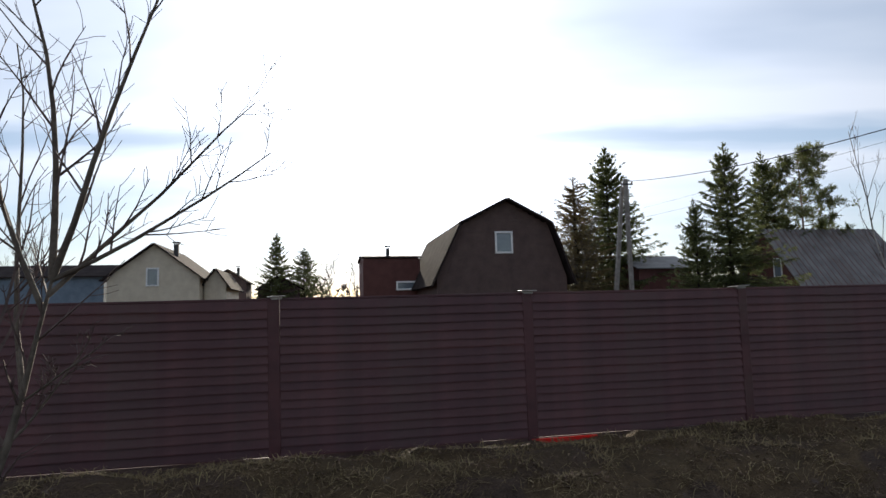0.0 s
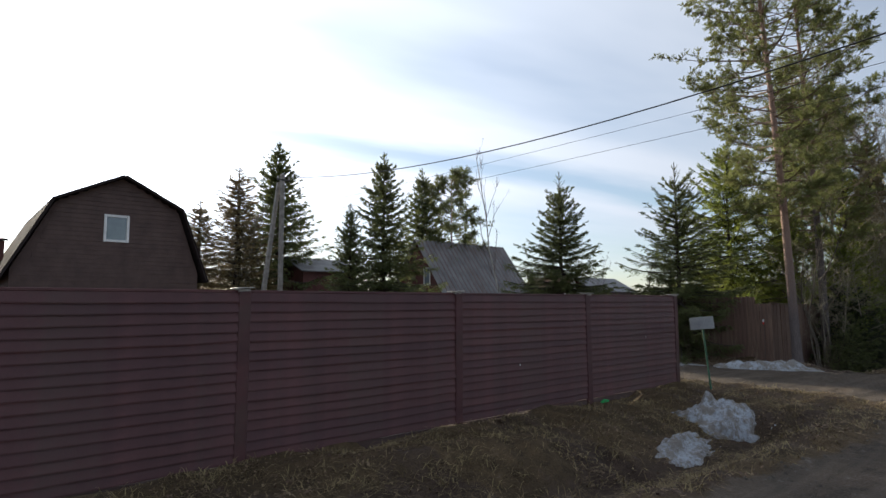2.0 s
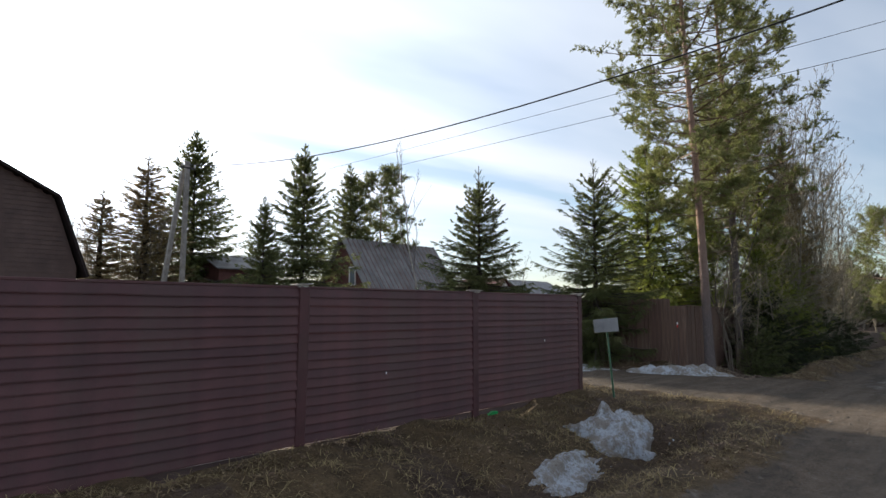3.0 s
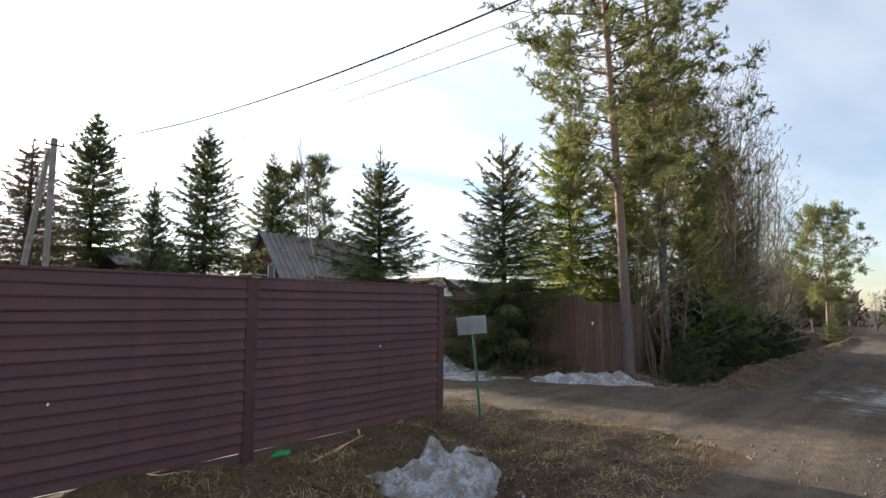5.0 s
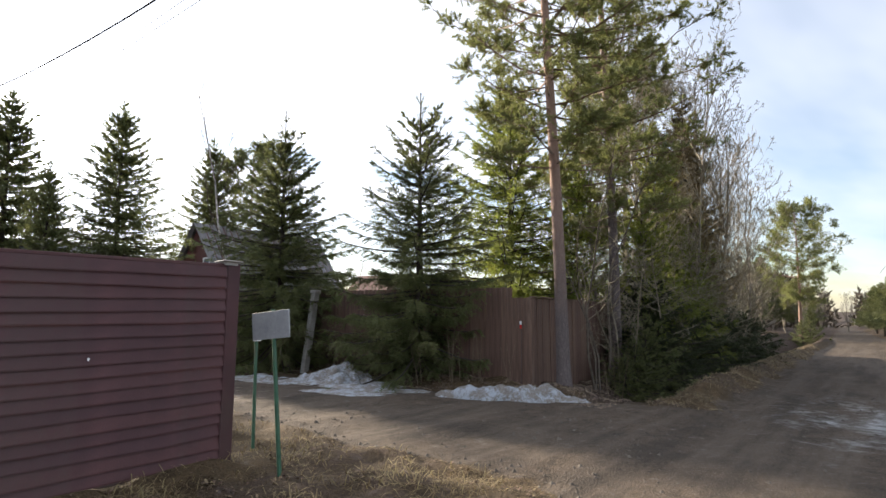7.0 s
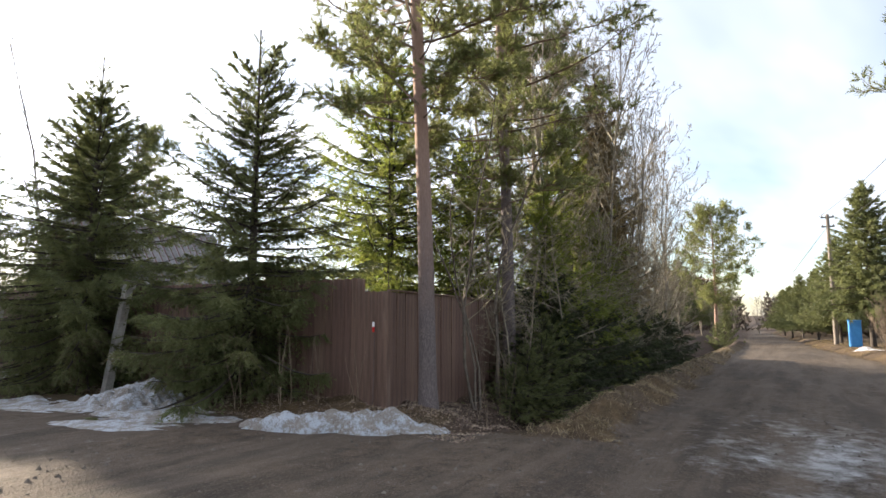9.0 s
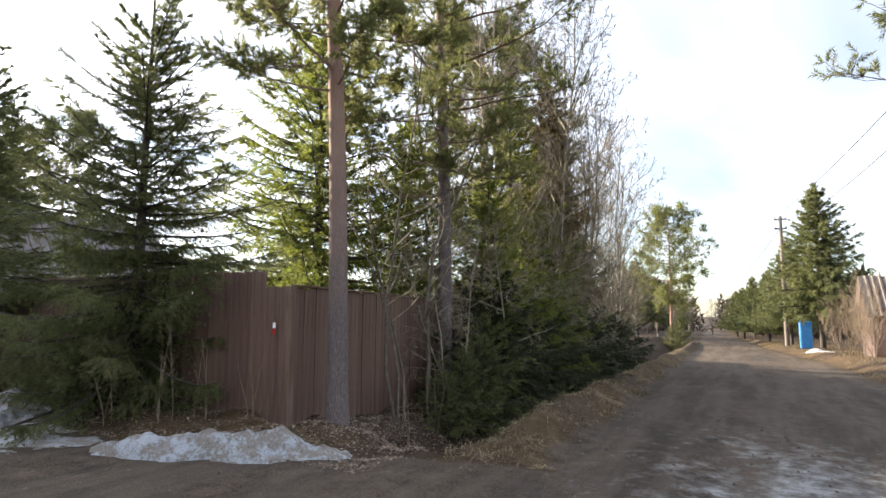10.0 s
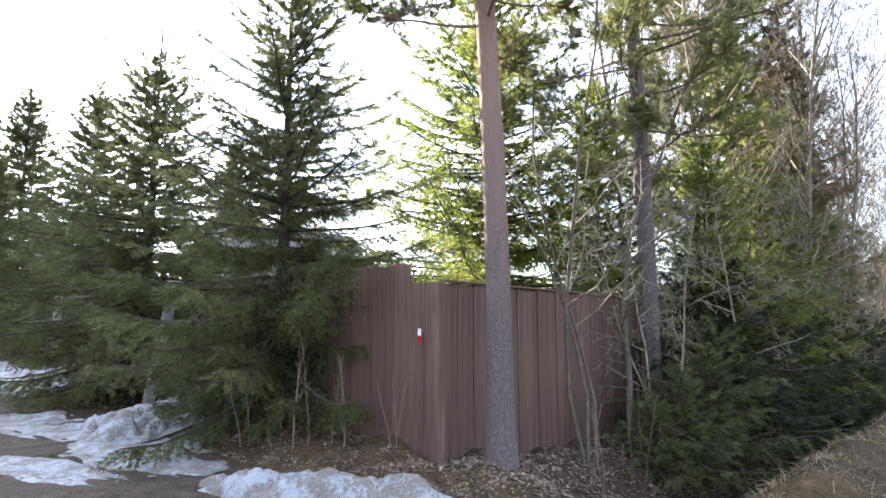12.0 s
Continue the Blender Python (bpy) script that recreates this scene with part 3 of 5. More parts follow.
# ---- trees ----
def spruce(name, place, h, spread, rng, mat, whorls=26, per=7, twigs=26, needles=9, nlen=0.045, nwid=0.006, low=0.25, droop=0.35, ragged=0.25, label="", group="", lean=(0, 0), tip_bare=0.1, m=4, power=1.05, leader=0.07, flare=1.0, dry=0.0, airy=0.0, skirt=1.0):
    """A spruce: straight stem, whorls of drooping limbs, side twigs set with needles."""
    t = thing(name, place, label or "dense dark green spruce with drooping limbs", "spruce tree", group)
    axis_pt = lambda z: np.array([lean[0] * z / h, lean[1] * z / h, z])
    stem = [(axis_pt(z), max(0.012, 0.02 * h * 0.8 * (1 - z / h) ** 0.9 + 0.004)) for z in np.linspace(-0.15, h, 12)]
    limbs, P, D = [], [], []
    for w in range(whorls):
        u = (w + rng.uniform(-0.3, 0.3)) / whorls
        z = low + (h * (1 - leader) - low) * max(u, 0) ** 1.12
        a0 = rng.uniform(0, 6.28)
        nb = per if u < 0.85 else max(4, per - 2)
        for k in range(nb):
            az = a0 + 6.283 * k / nb + rng.normal(0, 0.25)
            zk = z + rng.uniform(-0.6, 0.6) * h / whorls * (1 - 0.6 * u)
            r = spread * min(1.0, flare * max(0.0, 1 - (zk - low * 0.3) / h)) ** power * (1 + np.clip(rng.normal(0, ragged), -0.5, 0.4)) + 0.05
            if r < 0.05 or (u > 0.3 and rng.uniform(0, 1) < airy):
                continue
            up = 0.75 * u * u + 0.05
            dirn = np.array([math.cos(az), math.sin(az), 0.0])
            s = np.linspace(0, 1, 6)
            zc = zk + r * (up * s - droop * (1 - u) * s ** 1.3 * 1.2 + 0.28 * (1 - 0.5 * u) * s ** 3)
            line = axis_pt(zk)[None] + dirn[None] * (r * s)[:, None]
            line[:, 2] = zc
            limbs.append([(p, 0.006 + 0.012 * r * (1 - q)) for p, q in zip(line, s)])
            nt = max(3, int(twigs * (0.25 + r / spread) * (skirt if u < 0.4 else 1.0)))
            q = np.sort(rng.uniform(0.05, 1.0, nt))
            base = np.stack([np.interp(q, s, line[:, i]) for i in range(3)], 1)
            tang = unit(np.gradient(line, axis=0))
            tg = np.stack([np.interp(q, s, tang[:, i]) for i in range(3)], 1)
            sd = np.cross(tg, np.array([0, 0, 1.0]))
            sd = unit(sd) * rng.choice([-1, 1], (nt, 1))
            hang = rng.uniform(0.0, 1.35, (nt, 1)) * (1 - u)
            td = unit(tg * 0.8 + sd * rng.uniform(0.3, 1.0, (nt, 1)) - np.array([[0, 0, 1.0]]) * hang + rng.normal(0, 0.12, (nt, 3)))
            tl = (0.04 + 0.06 * (1 - u) + 0.26 * r * (1 - q * 0.75)) * rng.uniform(0.5, 1.25, nt)
            tl = np.minimum(tl, 0.6)
            f = (np.arange(m) + 0.5) / m
            pts = base[:, None] + td[:, None] * (tl[:, None] * f[None])[:, :, None]
            pts[:, :, 2] -= (tl[:, None] * f[None] ** 2) * 0.25 * (1 - u)
            P.append(pts.reshape(-1, 3))
            D.append(np.repeat(td, m, 0))
    top = np.linspace(1 - leader * 1.3, 0.99, 9)
    P.append(np.array([axis_pt(h * q) for q in top]))
    D.append(np.tile(np.array([[0, 0, 1.0]]), (9, 1)))
    for q in top[:7:2]:
        for k in range(4):
            a = rng.uniform(0, 6.28)
            d = unit(np.array([math.cos(a), math.sin(a), 1.3]))
            l = h * leader * 0.55 * (1.15 - (q - top[0]) / (leader * 1.3))
            e = axis_pt(h * q) + d * l
            limbs.append([(axis_pt(h * q), 0.006), (e, 0.003)])
            P.append(axis_pt(h * q)[None] + d[None] * np.linspace(0.3, 1, 4)[:, None] * l)
            D.append(np.tile(d, (4, 1)))
    part_trunk = mesh_np("trunk", *tube_mesh([stem], 8), M["bark"], t, True)
    part_trunk["label"] = "straight grey-brown trunk"
    mesh_np("limb_frame", *tube_mesh(limbs, 3), M["bark"], t)
    P, D = np.concatenate(P), np.concatenate(D)
    if dry:
        old = (rng.uniform(0, 1, len(P)) < 0.3) & (P[:, 2] < dry) & (np.sin(np.arctan2(P[:, 1], P[:, 0]) * 5) > -0.2)
        mesh_np("dry_spray", *needle_mesh(rng, P[old], D[old], 3, nlen * 1.2, nwid * 0.7, 0.35), M["dead_spray"], t)["label"] = "dry brown lower sprays"
        P, D = P[~old], D[~old]
    mesh_np("crown", *needle_mesh(rng, P, D, needles, nlen, nwid, 0.6), mat, t)
    return t


def pine_bark(split):
    """Pine bark: grey plates near the ground, thin orange flakes higher up."""
    m = bpy.data.materials.new("pine_bark")
    m.use_nodes = True
    N = Nodes(m.node_tree)
    m.node_tree.nodes.clear()
    co = N.n("ShaderNodeTexCoord").outputs["Object"]
    v = N.n("ShaderNodeMapping", Vector=co, Scale=(1, 1, 0.22)).outputs[0]
    wv = N.n("ShaderNodeVectorMath", i0=v, i1=N.n("ShaderNodeTexNoise", Vector=v, Scale=14.0).outputs["Color"])
    wv.operation = "ADD"
    plate = N.n("ShaderNodeTexVoronoi", Scale=20.0, Vector=wv.outputs[0])
    crack = N.ramp(plate.outputs["Distance"], [(0.25, 1.0), (0.6, 0.0)])
    nz, fine = N.noise(v, 9.0, 5.0, 0.7), N.noise(v, 45.0, 4.0, 0.7)
    z = N.n("ShaderNodeSeparateXYZ", Vector=co).outputs[2]
    up = N.ramp(N.math("DIVIDE", N.math("ADD", z, N.math("MULTIPLY", nz, 1.6)), split * 3.0), [(0.3, 0.0), (0.75, 1.0)])
    grey = N.mix(N.math("MULTIPLY", crack, N.math("ADD", fine, 0.4)), (0.1, 0.08, 0.078), (0.2, 0.165, 0.16))
    orange = N.mix(fine, (0.2, 0.12, 0.09), (0.42, 0.285, 0.225))
    b = N.n("ShaderNodeBsdfPrincipled", Base_Color=N.mix(up, grey, orange), Roughness=0.9)
    N.put(b, "Normal", N.n("ShaderNodeBump", Strength=0.6, Distance=0.02, Height=N.math("ADD", N.math("MULTIPLY", crack, 0.6), fine)).outputs[0])
    N.t.links.new(b.outputs[0], N.n("ShaderNodeOutputMaterial").inputs[0])
    return m


def pine(name, place, h, crown_from, spread, rng, trunk_r, limbs_n=46, clumps=9, tufts=26, nlen=0.09, nwid=0.006, label="", lean=(0, 0), bark_split=2.0, mat=None):
    """A Scots pine: tall bare stem, orange above, open limbs with tufts of needles."""
    t = thing(name, place, label or "tall Scots pine with orange upper bark and open crown", "pine tree")
    ax = lambda z: np.array([lean[0] * z / h + 0.05 * math.sin(z * 0.7), lean[1] * z / h + 0.04 * math.cos(z * 0.5), z])
    rad = lambda z: trunk_r * (1 - 0.82 * max(z, 0) / h) * (1 + 0.35 * math.exp(-max(z + 0.1, 0) * 4))
    stem = [(ax(z), rad(z)) for z in np.concatenate([np.linspace(-0.2, 1.0, 6), np.linspace(1.4, h, 18)])]
    mesh_np("trunk", *tube_mesh([stem], 12), pine_bark(bark_split), t, True)["label"] = "trunk grey and rough below, pinkish orange above"
    limbs, P, D = [], [], []
    for i in range(limbs_n):
        u = (i + rng.uniform(0, 1)) / limbs_n
        z = crown_from + (h - crown_from) * u
        r = spread * min(1.0, 0.55 + 1.5 * u) * (1 - 0.6 * u ** 2.2) * rng.uniform(0.45, 1.08)
        az = i * 2.4 + rng.normal(0, 0.4)
        d = np.array([math.cos(az), math.sin(az), 0])
        s = np.linspace(0, 1, 8)
        bend = np.cumsum(rng.normal(0, 0.05, (8, 3)), 0) * s[:, None] * r * 0.5
        line = ax(z)[None] + d[None] * (r * s)[:, None] + bend
        line[:, 2] += r * ((0.12 + 0.35 * u) * s - 0.25 * s * (1 - u) + 0.22 * s ** 2)
        limbs.append([(p, 0.005 + 0.011 * r * (1 - q)) for p, q in zip(line, s)])
        for c in range(clumps):
            q = 1 - rng.uniform(0, 0.72) ** 1.25 * (0.92 if c else 0)
            b = np.array([np.interp(q, s, line[:, k]) for k in range(3)])
            dv = unit(d * 0.7 + np.array([rng.normal(0, 0.75), rng.normal(0, 0.75), rng.uniform(-0.25, 0.75)]))
            l = (0.16 + 0.2 * r * (1.15 - q)) * rng.uniform(0.6, 1.3)
            e = b + dv * l + np.array([0, 0, 0.08 * l])
            limbs.append([(b, 0.007), (b + dv * l * 0.5 - np.array([0, 0, 0.05 * l]), 0.005), (e, 0.004)])
            for k in range(5):
                sub = unit(dv * 0.9 + rng.normal(0, 0.75, 3) + np.array([0, 0, 0.35]))
                st = b + (e - b) * (rng.uniform(0.35, 1.0) if k else 1.0)
                sl = nlen * rng.uniform(1.3, 2.9)
                limbs.append([(st, 0.003), (st + sub * sl, 0.002)])
                f = np.linspace(0.25, 1.0, 5)[:, None]
                P.append(st + sub * sl * f)
                D.append(np.tile(sub, (5, 1)))
    mesh_np("limb_frame", *tube_mesh(limbs, 3), M["pine_limb"], t)
    P, D = np.concatenate(P), np.concatenate(D)
    mesh_np("crown", *needle_mesh(rng, P, D, tufts // 5, nlen, nwid, 0.95), mat or M["pine"], t)
    return t


def bare_tree(name, place, h, rng, r0, mat, twig_mat, depth=4, kids=5, angle=0.55, up=0.35, stems=1, fan=0.25, label="", category="bare tree", group="", start=0.25, lean=(0, 0), ratio=0.55, thin_r=0.0022, boughs=(), main=0, wiggle=0.1):
    """A leafless tree or shrub: forking limbs down to thin twigs."""
    t = thing(name, place, label, category, group)
    thick, thin = [], []

    def grow(p, d, length, r, lev):
        n = 6 if lev < 1 else (4 if lev == 1 else 3 if lev == 2 else 2)
        pts, q, dd = [(p.copy(), r)], p.copy(), d.copy()
        for i in range(n):
            dd = unit(dd + rng.normal(0, wiggle + 0.03 * lev, 3) + np.array([0, 0, up * 0.22]))
            q = q + dd * length / n
            pts.append((q.copy(), max(thin_r, r * (1 - 0.75 * (i + 1) / n))))
        (thick if lev == 0 else thin).append(pts)
        if lev >= depth:
            return
        m = kids if lev else (main or int(kids * 1.8))
        for i in range(m):
            f = start + (1 - start) * (i + rng.uniform(0, 1)) / m if lev == 0 else rng.uniform(0.2, 1.0)
            k = min(n - 1, int(f * n))
            b, rb = pts[k][0] + (pts[k + 1][0] - pts[k][0]) * (f * n - k), pts[k][1]
            tang = unit(pts[k + 1][0] - pts[k][0])
            sidev = unit(np.cross(tang, rng.normal(size=3)))
            nd = unit(tang * math.cos(angle) + sidev * math.sin(angle) * rng.uniform(0.7, 1.4) + np.array([0, 0, up * 0.4]))
            grow(b, nd, length * ratio * rng.uniform(0.6, 1.15) * (1 - 0.35 * f if lev == 0 else 1), max(0.003, rb * 0.55), lev + 1)

    along = lambda f: np.array([np.interp(f, np.linspace(0, 1, len(thick[0])), [q[0][k] for q in thick[0]]) for k in range(3)])
    for p, d, length, r in boughs:
        grow(np.array(p, float) if isinstance(p, tuple) else along(p), unit(np.array(d, float)), length, r, 0)
    for s in range(0 if boughs else stems):
        a = rng.uniform(0, 6.28)
        d = unit(np.array([lean[0] + fan * math.cos(a) * (stems > 1), lean[1] + fan * math.sin(a) * (stems > 1), 1.0]))
        off = np.array([math.cos(a), math.sin(a), 0]) * 0.08 * (stems > 1)
        grow(off + np.array([0, 0, -0.1]), d, h * rng.uniform(0.75, 1.0) if stems > 1 else h, r0 * rng.uniform(0.7, 1.0), 0)
    mesh_np("trunk", *tube_mesh(thick, 7), mat, t, True)
    mesh_np("branchwork", *tube_mesh(thin, 3), twig_mat, t)
    return t


R = np.random.RandomState
DARK = "dense dark green spruce with drooping limbs"
# the two spruces by the side road
spr1 = spruce("spruce_tree", (18.85, 9.85, gz(18.8, 9.8)), 6.35, 1.65, R(11), M["spruce"], 32, 8, 36, 6, 0.07, 0.006, 0.35, 0.42, 0.34, "young dark spruce with a thin bare leader beside the plank fence", power=1.1, flare=1.6, leader=0.12, m=5, dry=1.1, airy=0.2, skirt=1.8)
spr2 = spruce("spruce_tree", (18.6, 14.4, gz(18.6, 14.4)), 6.8, 2.0, R(12), M["spruce"], 36, 9, 36, 5, 0.085, 0.0075, 0.2, 0.5, 0.24, "bushy dark spruce standing by the side road", power=1.15, flare=1.3, leader=0.14, m=5, dry=1.0, airy=0.1, skirt=1.4)
far_a = spruce("spruce_tree", (20.3, 43.0, 0), 14.6, 5.4, R(13), M["spruce"], 40, 9, 34, 5, 0.2, 0.028, 1.0, 0.45, 0.2, "large dark spruce rising behind the house yards", m=3)
far_b = spruce("spruce_tree", (20.9, 29.5, 0), 11.1, 3.7, R(14), M["spruce"], 38, 9, 32, 4, 0.16, 0.022, 0.6, 0.45, 0.24, "dark pointed spruce behind the fence", m=3)


def copies(src, rows, label, group):
    for x, y, h, h0, wide, turn in rows:
        c = copy_thing(src, Matrix.Translation((x, y, gz(x, y))) @ Matrix.Rotation(turn, 4, "Z") @ Matrix.Diagonal((h / h0 * wide, h / h0 * wide, h / h0, 1)))
        tagged(c, label, group=group)


copies(far_b, [(17.6, 28.0, 7.5, 11.1, 0.8, 1.0), (30.2, 37.3, 13.3, 11.1, 0.9, 2.0), (20.6, 17.6, 3.4, 11.1, 0.9, 0.5)],
       "dark pointed spruce behind the fence", "spruces behind the fence")
copies(far_a, [(-7.2, 60.0, 9.7, 14.6, 0.9, 1.0), (-4.6, 62.0, 8.4, 14.6, 1.3, 2.0)], "far dark spruce beyond the houses", "far spruces")

pine1 = pine("pine_tree", (19.47, 6.66, gz(19.5, 6.7) - 0.02), 15.5, 4.2, 3.0, R(21), 0.135, 122, 21, 40, 0.066, 0.006, "tall Scots pine with grey lower trunk by the fence corner", lean=(-0.3, 0.55), bark_split=2.2)
pine2 = pine("pine_tree", (22.95, 6.9, gz(22.9, 6.9)), 15.0, 3.6, 2.9, R(22), 0.14, 104, 15, 35, 0.074, 0.007, "tall Scots pine among roadside saplings", lean=(-0.2, 0.3), bark_split=5.0)
pine3 = pine("pine_tree", (64.9, 7.2, gz(64.9, 7.2)), 11.2, 3.2, 3.6, R(23), 0.16, 80, 12, 20, 0.17, 0.0125, "broad yellow-green pine on the bank beside the road", bark_split=1.0)
pineD = pine("pine_tree", (32.8, 36.6, 0), 12.2, 4.4, 3.2, R(24), 0.14, 56, 14, 20, 0.17, 0.016, "pine behind the grey-roofed house", bark_split=4.0, mat=M["spruce"])
pineR = pine("pine_tree", (24.9, -2.4, gz(24.9, -2.4)), 10.5, 2.9, 3.5, R(25), 0.16, 46, 8, 30, 0.1, 0.008, "pine leaning its limbs over the road", bark_split=2.0)

for x, y, h, turn in ((30.6, 9.4, 11.0, 2.1),):
    tagged(copy_thing(pineD, Matrix.Translation((x, y, gz(x, y))) @ Matrix.Rotation(turn, 4, "Z") @ Matrix.Scale(h / 12.2, 4)), "tall Scots pine deeper in the roadside wood")
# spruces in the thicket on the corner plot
lit = spruce("spruce_tree", (22.9, 9.9, gz(22.6, 9.6)), 8.0, 3.0, R(15), M["spruce_lit"], 26, 9, 34, 5, 0.13, 0.011, 1.9, 0.2, 0.3, "spruce behind the plank fence with sunlight put into its needle colour", m=3)
thick = spruce("spruce_tree", (27.4, 7.3, gz(27.4, 7.3)), 7.8, 2.0, R(16), M["spruce_mid"], 26, 8, 28, 5, 0.13, 0.011, 0.3, 0.35, 0.3, "dark spruce in the roadside thicket", m=3)
small_far = spruce("spruce_tree", (53.0, -2.0, gz(53.0, -2.0)), 9.6, 2.9, R(18), M["spruce"], 32, 9, 22, 4, 0.24, 0.022, 2.3, 0.35, 0.2, "tall green spruce by the roadside booth", m=3, power=1.25, flare=1.25)
bush = spruce("spruce_tree", (23.3, 6.35, gz(23.3, 6.35)), 1.7, 1.15, R(17), M["spruce"], 11, 7, 15, 5, 0.085, 0.007, 0.1, 0.15, 0.3, "low young spruce at the ditch", "young spruces in the ditch", leader=0.04)
under = spruce("spruce_tree", (24.3, 6.75, gz(24.3, 6.75)), 2.6, 1.3, R(19), M["spruce_dark"], 16, 8, 30, 4, 0.095, 0.0095, 0.08, 0.35, 0.3, "young spruce with shade put into its needle colour, limbs down to the ditch", "shaded young spruces", leader=0.06, flare=1.5)
copies(under, [(25.6, 6.35, 2.4, 3.0, 1.1, 1.0), (27.0, 6.5, 2.3, 3.0, 1.5, 2.1), (28.6, 6.4, 2.5, 3.0, 1.4, 3.3), (30.3, 6.5, 2.4, 3.0, 1.5, 4.2), (32.2, 6.5, 2.5, 3.0, 1.5, 5.0), (34.4, 6.6, 2.3, 3.0, 1.5, 0.6), (36.6, 6.8, 2.2, 3.0, 1.5, 1.6), (23.8, 6.3, 2.0, 3.0, 1.15, 2.6)], "young spruce with shade put into its needle colour, limbs down to the ditch", "shaded young spruces")
copies(lit, [(24.8, 6.85, 4.8, 8.0, 0.85, 1.1), (26.3, 6.7, 4.3, 8.0, 0.9, 4.0), (27.9, 6.7, 4.6, 8.0, 0.85, 5.6), (29.2, 7.1, 5.0, 8.0, 0.8, 0.4), (24.4, 8.6, 6.2, 8.0, 0.7, 2.9)], "spruce in the roadside thicket with sunlight put into its needle colour", "thicket spruces")
copies(thick, [(33.5, 7.6, 7.0, 7.8, 0.8, 0.7), (36.0, 8.0, 5.5, 7.8, 1.0, 1.9), (30.6, 7.6, 7.4, 7.8, 0.8, 3.0)], "dark spruce in the roadside thicket", "thicket spruces")
copies(bush, [(22.2, 6.25, 1.2, 1.7, 1.0, 1.0), (21.7, 6.3, 0.9, 1.7, 1.1, 3.4), (22.8, 6.2, 1.5, 1.7, 1.0, 2.2), (26.6, 6.0, 1.4, 1.7, 1.1, 0.4)], "low young spruce at the ditch", "young spruces in the ditch")
copies(bush, [(64.0, 6.5, 3.0, 1.7, 0.62, 0.4), (62.4, 6.9, 2.3, 1.7, 0.7, 1.4)], "dark evergreen bush on the road bank", "bank bushes")
larch = spruce("larch_tree", (29.6, 6.9, gz(29.6, 6.9)), 9.6, 1.35, R(20), M["larch"], 38, 8, 22, 4, 0.12, 0.008, 1.6, 0.15, 0.3, "tall narrow leafless larch with tan twigs in the roadside wood", m=4, power=0.9)
tagged(larch, "tall narrow leafless larch with tan twigs in the roadside wood", "larch tree", "larches")
copies(larch, [(16.0, 40.0, 11.4, 9.6, 1.9, 1.0), (13.9, 41.5, 9.0, 9.6, 1.9, 3.0)], "broad tan leafless larch behind the yards", "larches")
copies(larch, [(31.9, 7.3, 8.6, 9.6, 1.0, 2.0)], "tall narrow leafless larch with tan twigs in the roadside wood", "larches")
# beyond, both sides of the road
copies(small_far, [(59.5, -0.9, 7.2, 9.6, 1.0, 2.0), (70.0, 0.0, 6.0, 9.6, 1.1, 2.6), (72.0, 11.0, 7.0, 9.0, 1.2, 0.3), (65.0, -0.9, 4.8, 9.6, 1.5, 0.2), (82.0, 0.9, 6.5, 9.6, 0.9, 1.0)], "green spruce beside the road", "roadside spruces")

# leafless trees
PALE = "leafless alder with pale branching stems"
near = bare_tree("bare_tree", (-4.75, 3.9, gz(-4.75, 3.9)), 3.0, R(41), 0.04, M["alder"], M["dark_twig"], 2, 6, 0.7, 0.25, 1, 0, "young leafless tree with thin dark branches on the verge", start=0.12, ratio=0.36, thin_r=0.0024, wiggle=0.055,
                 boughs=[((0, 0, -0.1), (0.36, 0, 1), 2.15, 0.04), (0.42, (-0.15, 0.1, 1), 3.6, 0.03), (1.0, (0.0, 0.1, 1), 2.5, 0.026), (1.0, (0.28, -0.1, 1), 2.5, 0.024), (1.0, (0.9, 0.1, 0.5), 1.7, 0.018), (0.95, (0.55, 0.2, 0.8), 2.0, 0.018), (0.9, (-0.35, -0.1, 1), 2.4, 0.02), (0.5, (0.7, 0.1, 0.8), 0.8, 0.011), (0.65, (-0.25, 0.2, 1), 3.0, 0.02), (0.62, (0.8, -0.2, 0.5), 0.7, 0.009)])
alder = bare_tree("bare_tree", (20.72, 6.5, gz(20.7, 6.5)), 5.4, R(42), 0.03, M["alder"], M["pale_twig"], 3, 5, 0.95, 0.15, 3, 0.06, PALE, start=0.3, ratio=0.3, wiggle=0.17)
alder2 = bare_tree("bare_tree", (21.9, 6.75, gz(21.9, 6.75)), 5.6, R(43), 0.045, M["alder"], M["pale_twig"], 3, 5, 0.95, 0.1, 1, 0.1, PALE, start=0.3, ratio=0.3, wiggle=0.16)
shrub = bare_tree("bare_tree", (24.4, 6.3, gz(24.4, 6.3)), 4.4, R(48), 0.026, M["pale_twig"], M["pale_twig"], 3, 7, 1.05, -0.12, 3, 0.3, "leafless shrub with pale arching tangled stems", group="roadside shrubs", start=0.22, ratio=0.36, thin_r=0.0026)
big_bare = bare_tree("bare_tree", (31.5, 6.2, gz(31.5, 6.2)), 8.8, R(44), 0.06, M["twig"], M["pale_twig"], 4, 5, 0.75, 0.35, 1, 0, "tall leafless grey tree with a fine twiggy crown", start=0.22, ratio=0.3, thin_r=0.0045, main=40)
far_bare = bare_tree("bare_tree", (34.5, 7.2, gz(34.5, 7.2)), 8.0, R(46), 0.09, M["twig"], M["twig"], 3, 5, 0.6, 0.6, 3, 0.15, "leafless grey tree in the roadside thicket", start=0.12, ratio=0.46, thin_r=0.01)
birch = bare_tree("birch_tree", (20.55, 19.3, 0.0), 8.8, R(45), 0.06, M["birch"], M["dark_twig"], 3, 6, 0.45, 0.6, 1, 0, "slim leafless birch behind the fence", "birch tree", start=0.3, ratio=0.28)


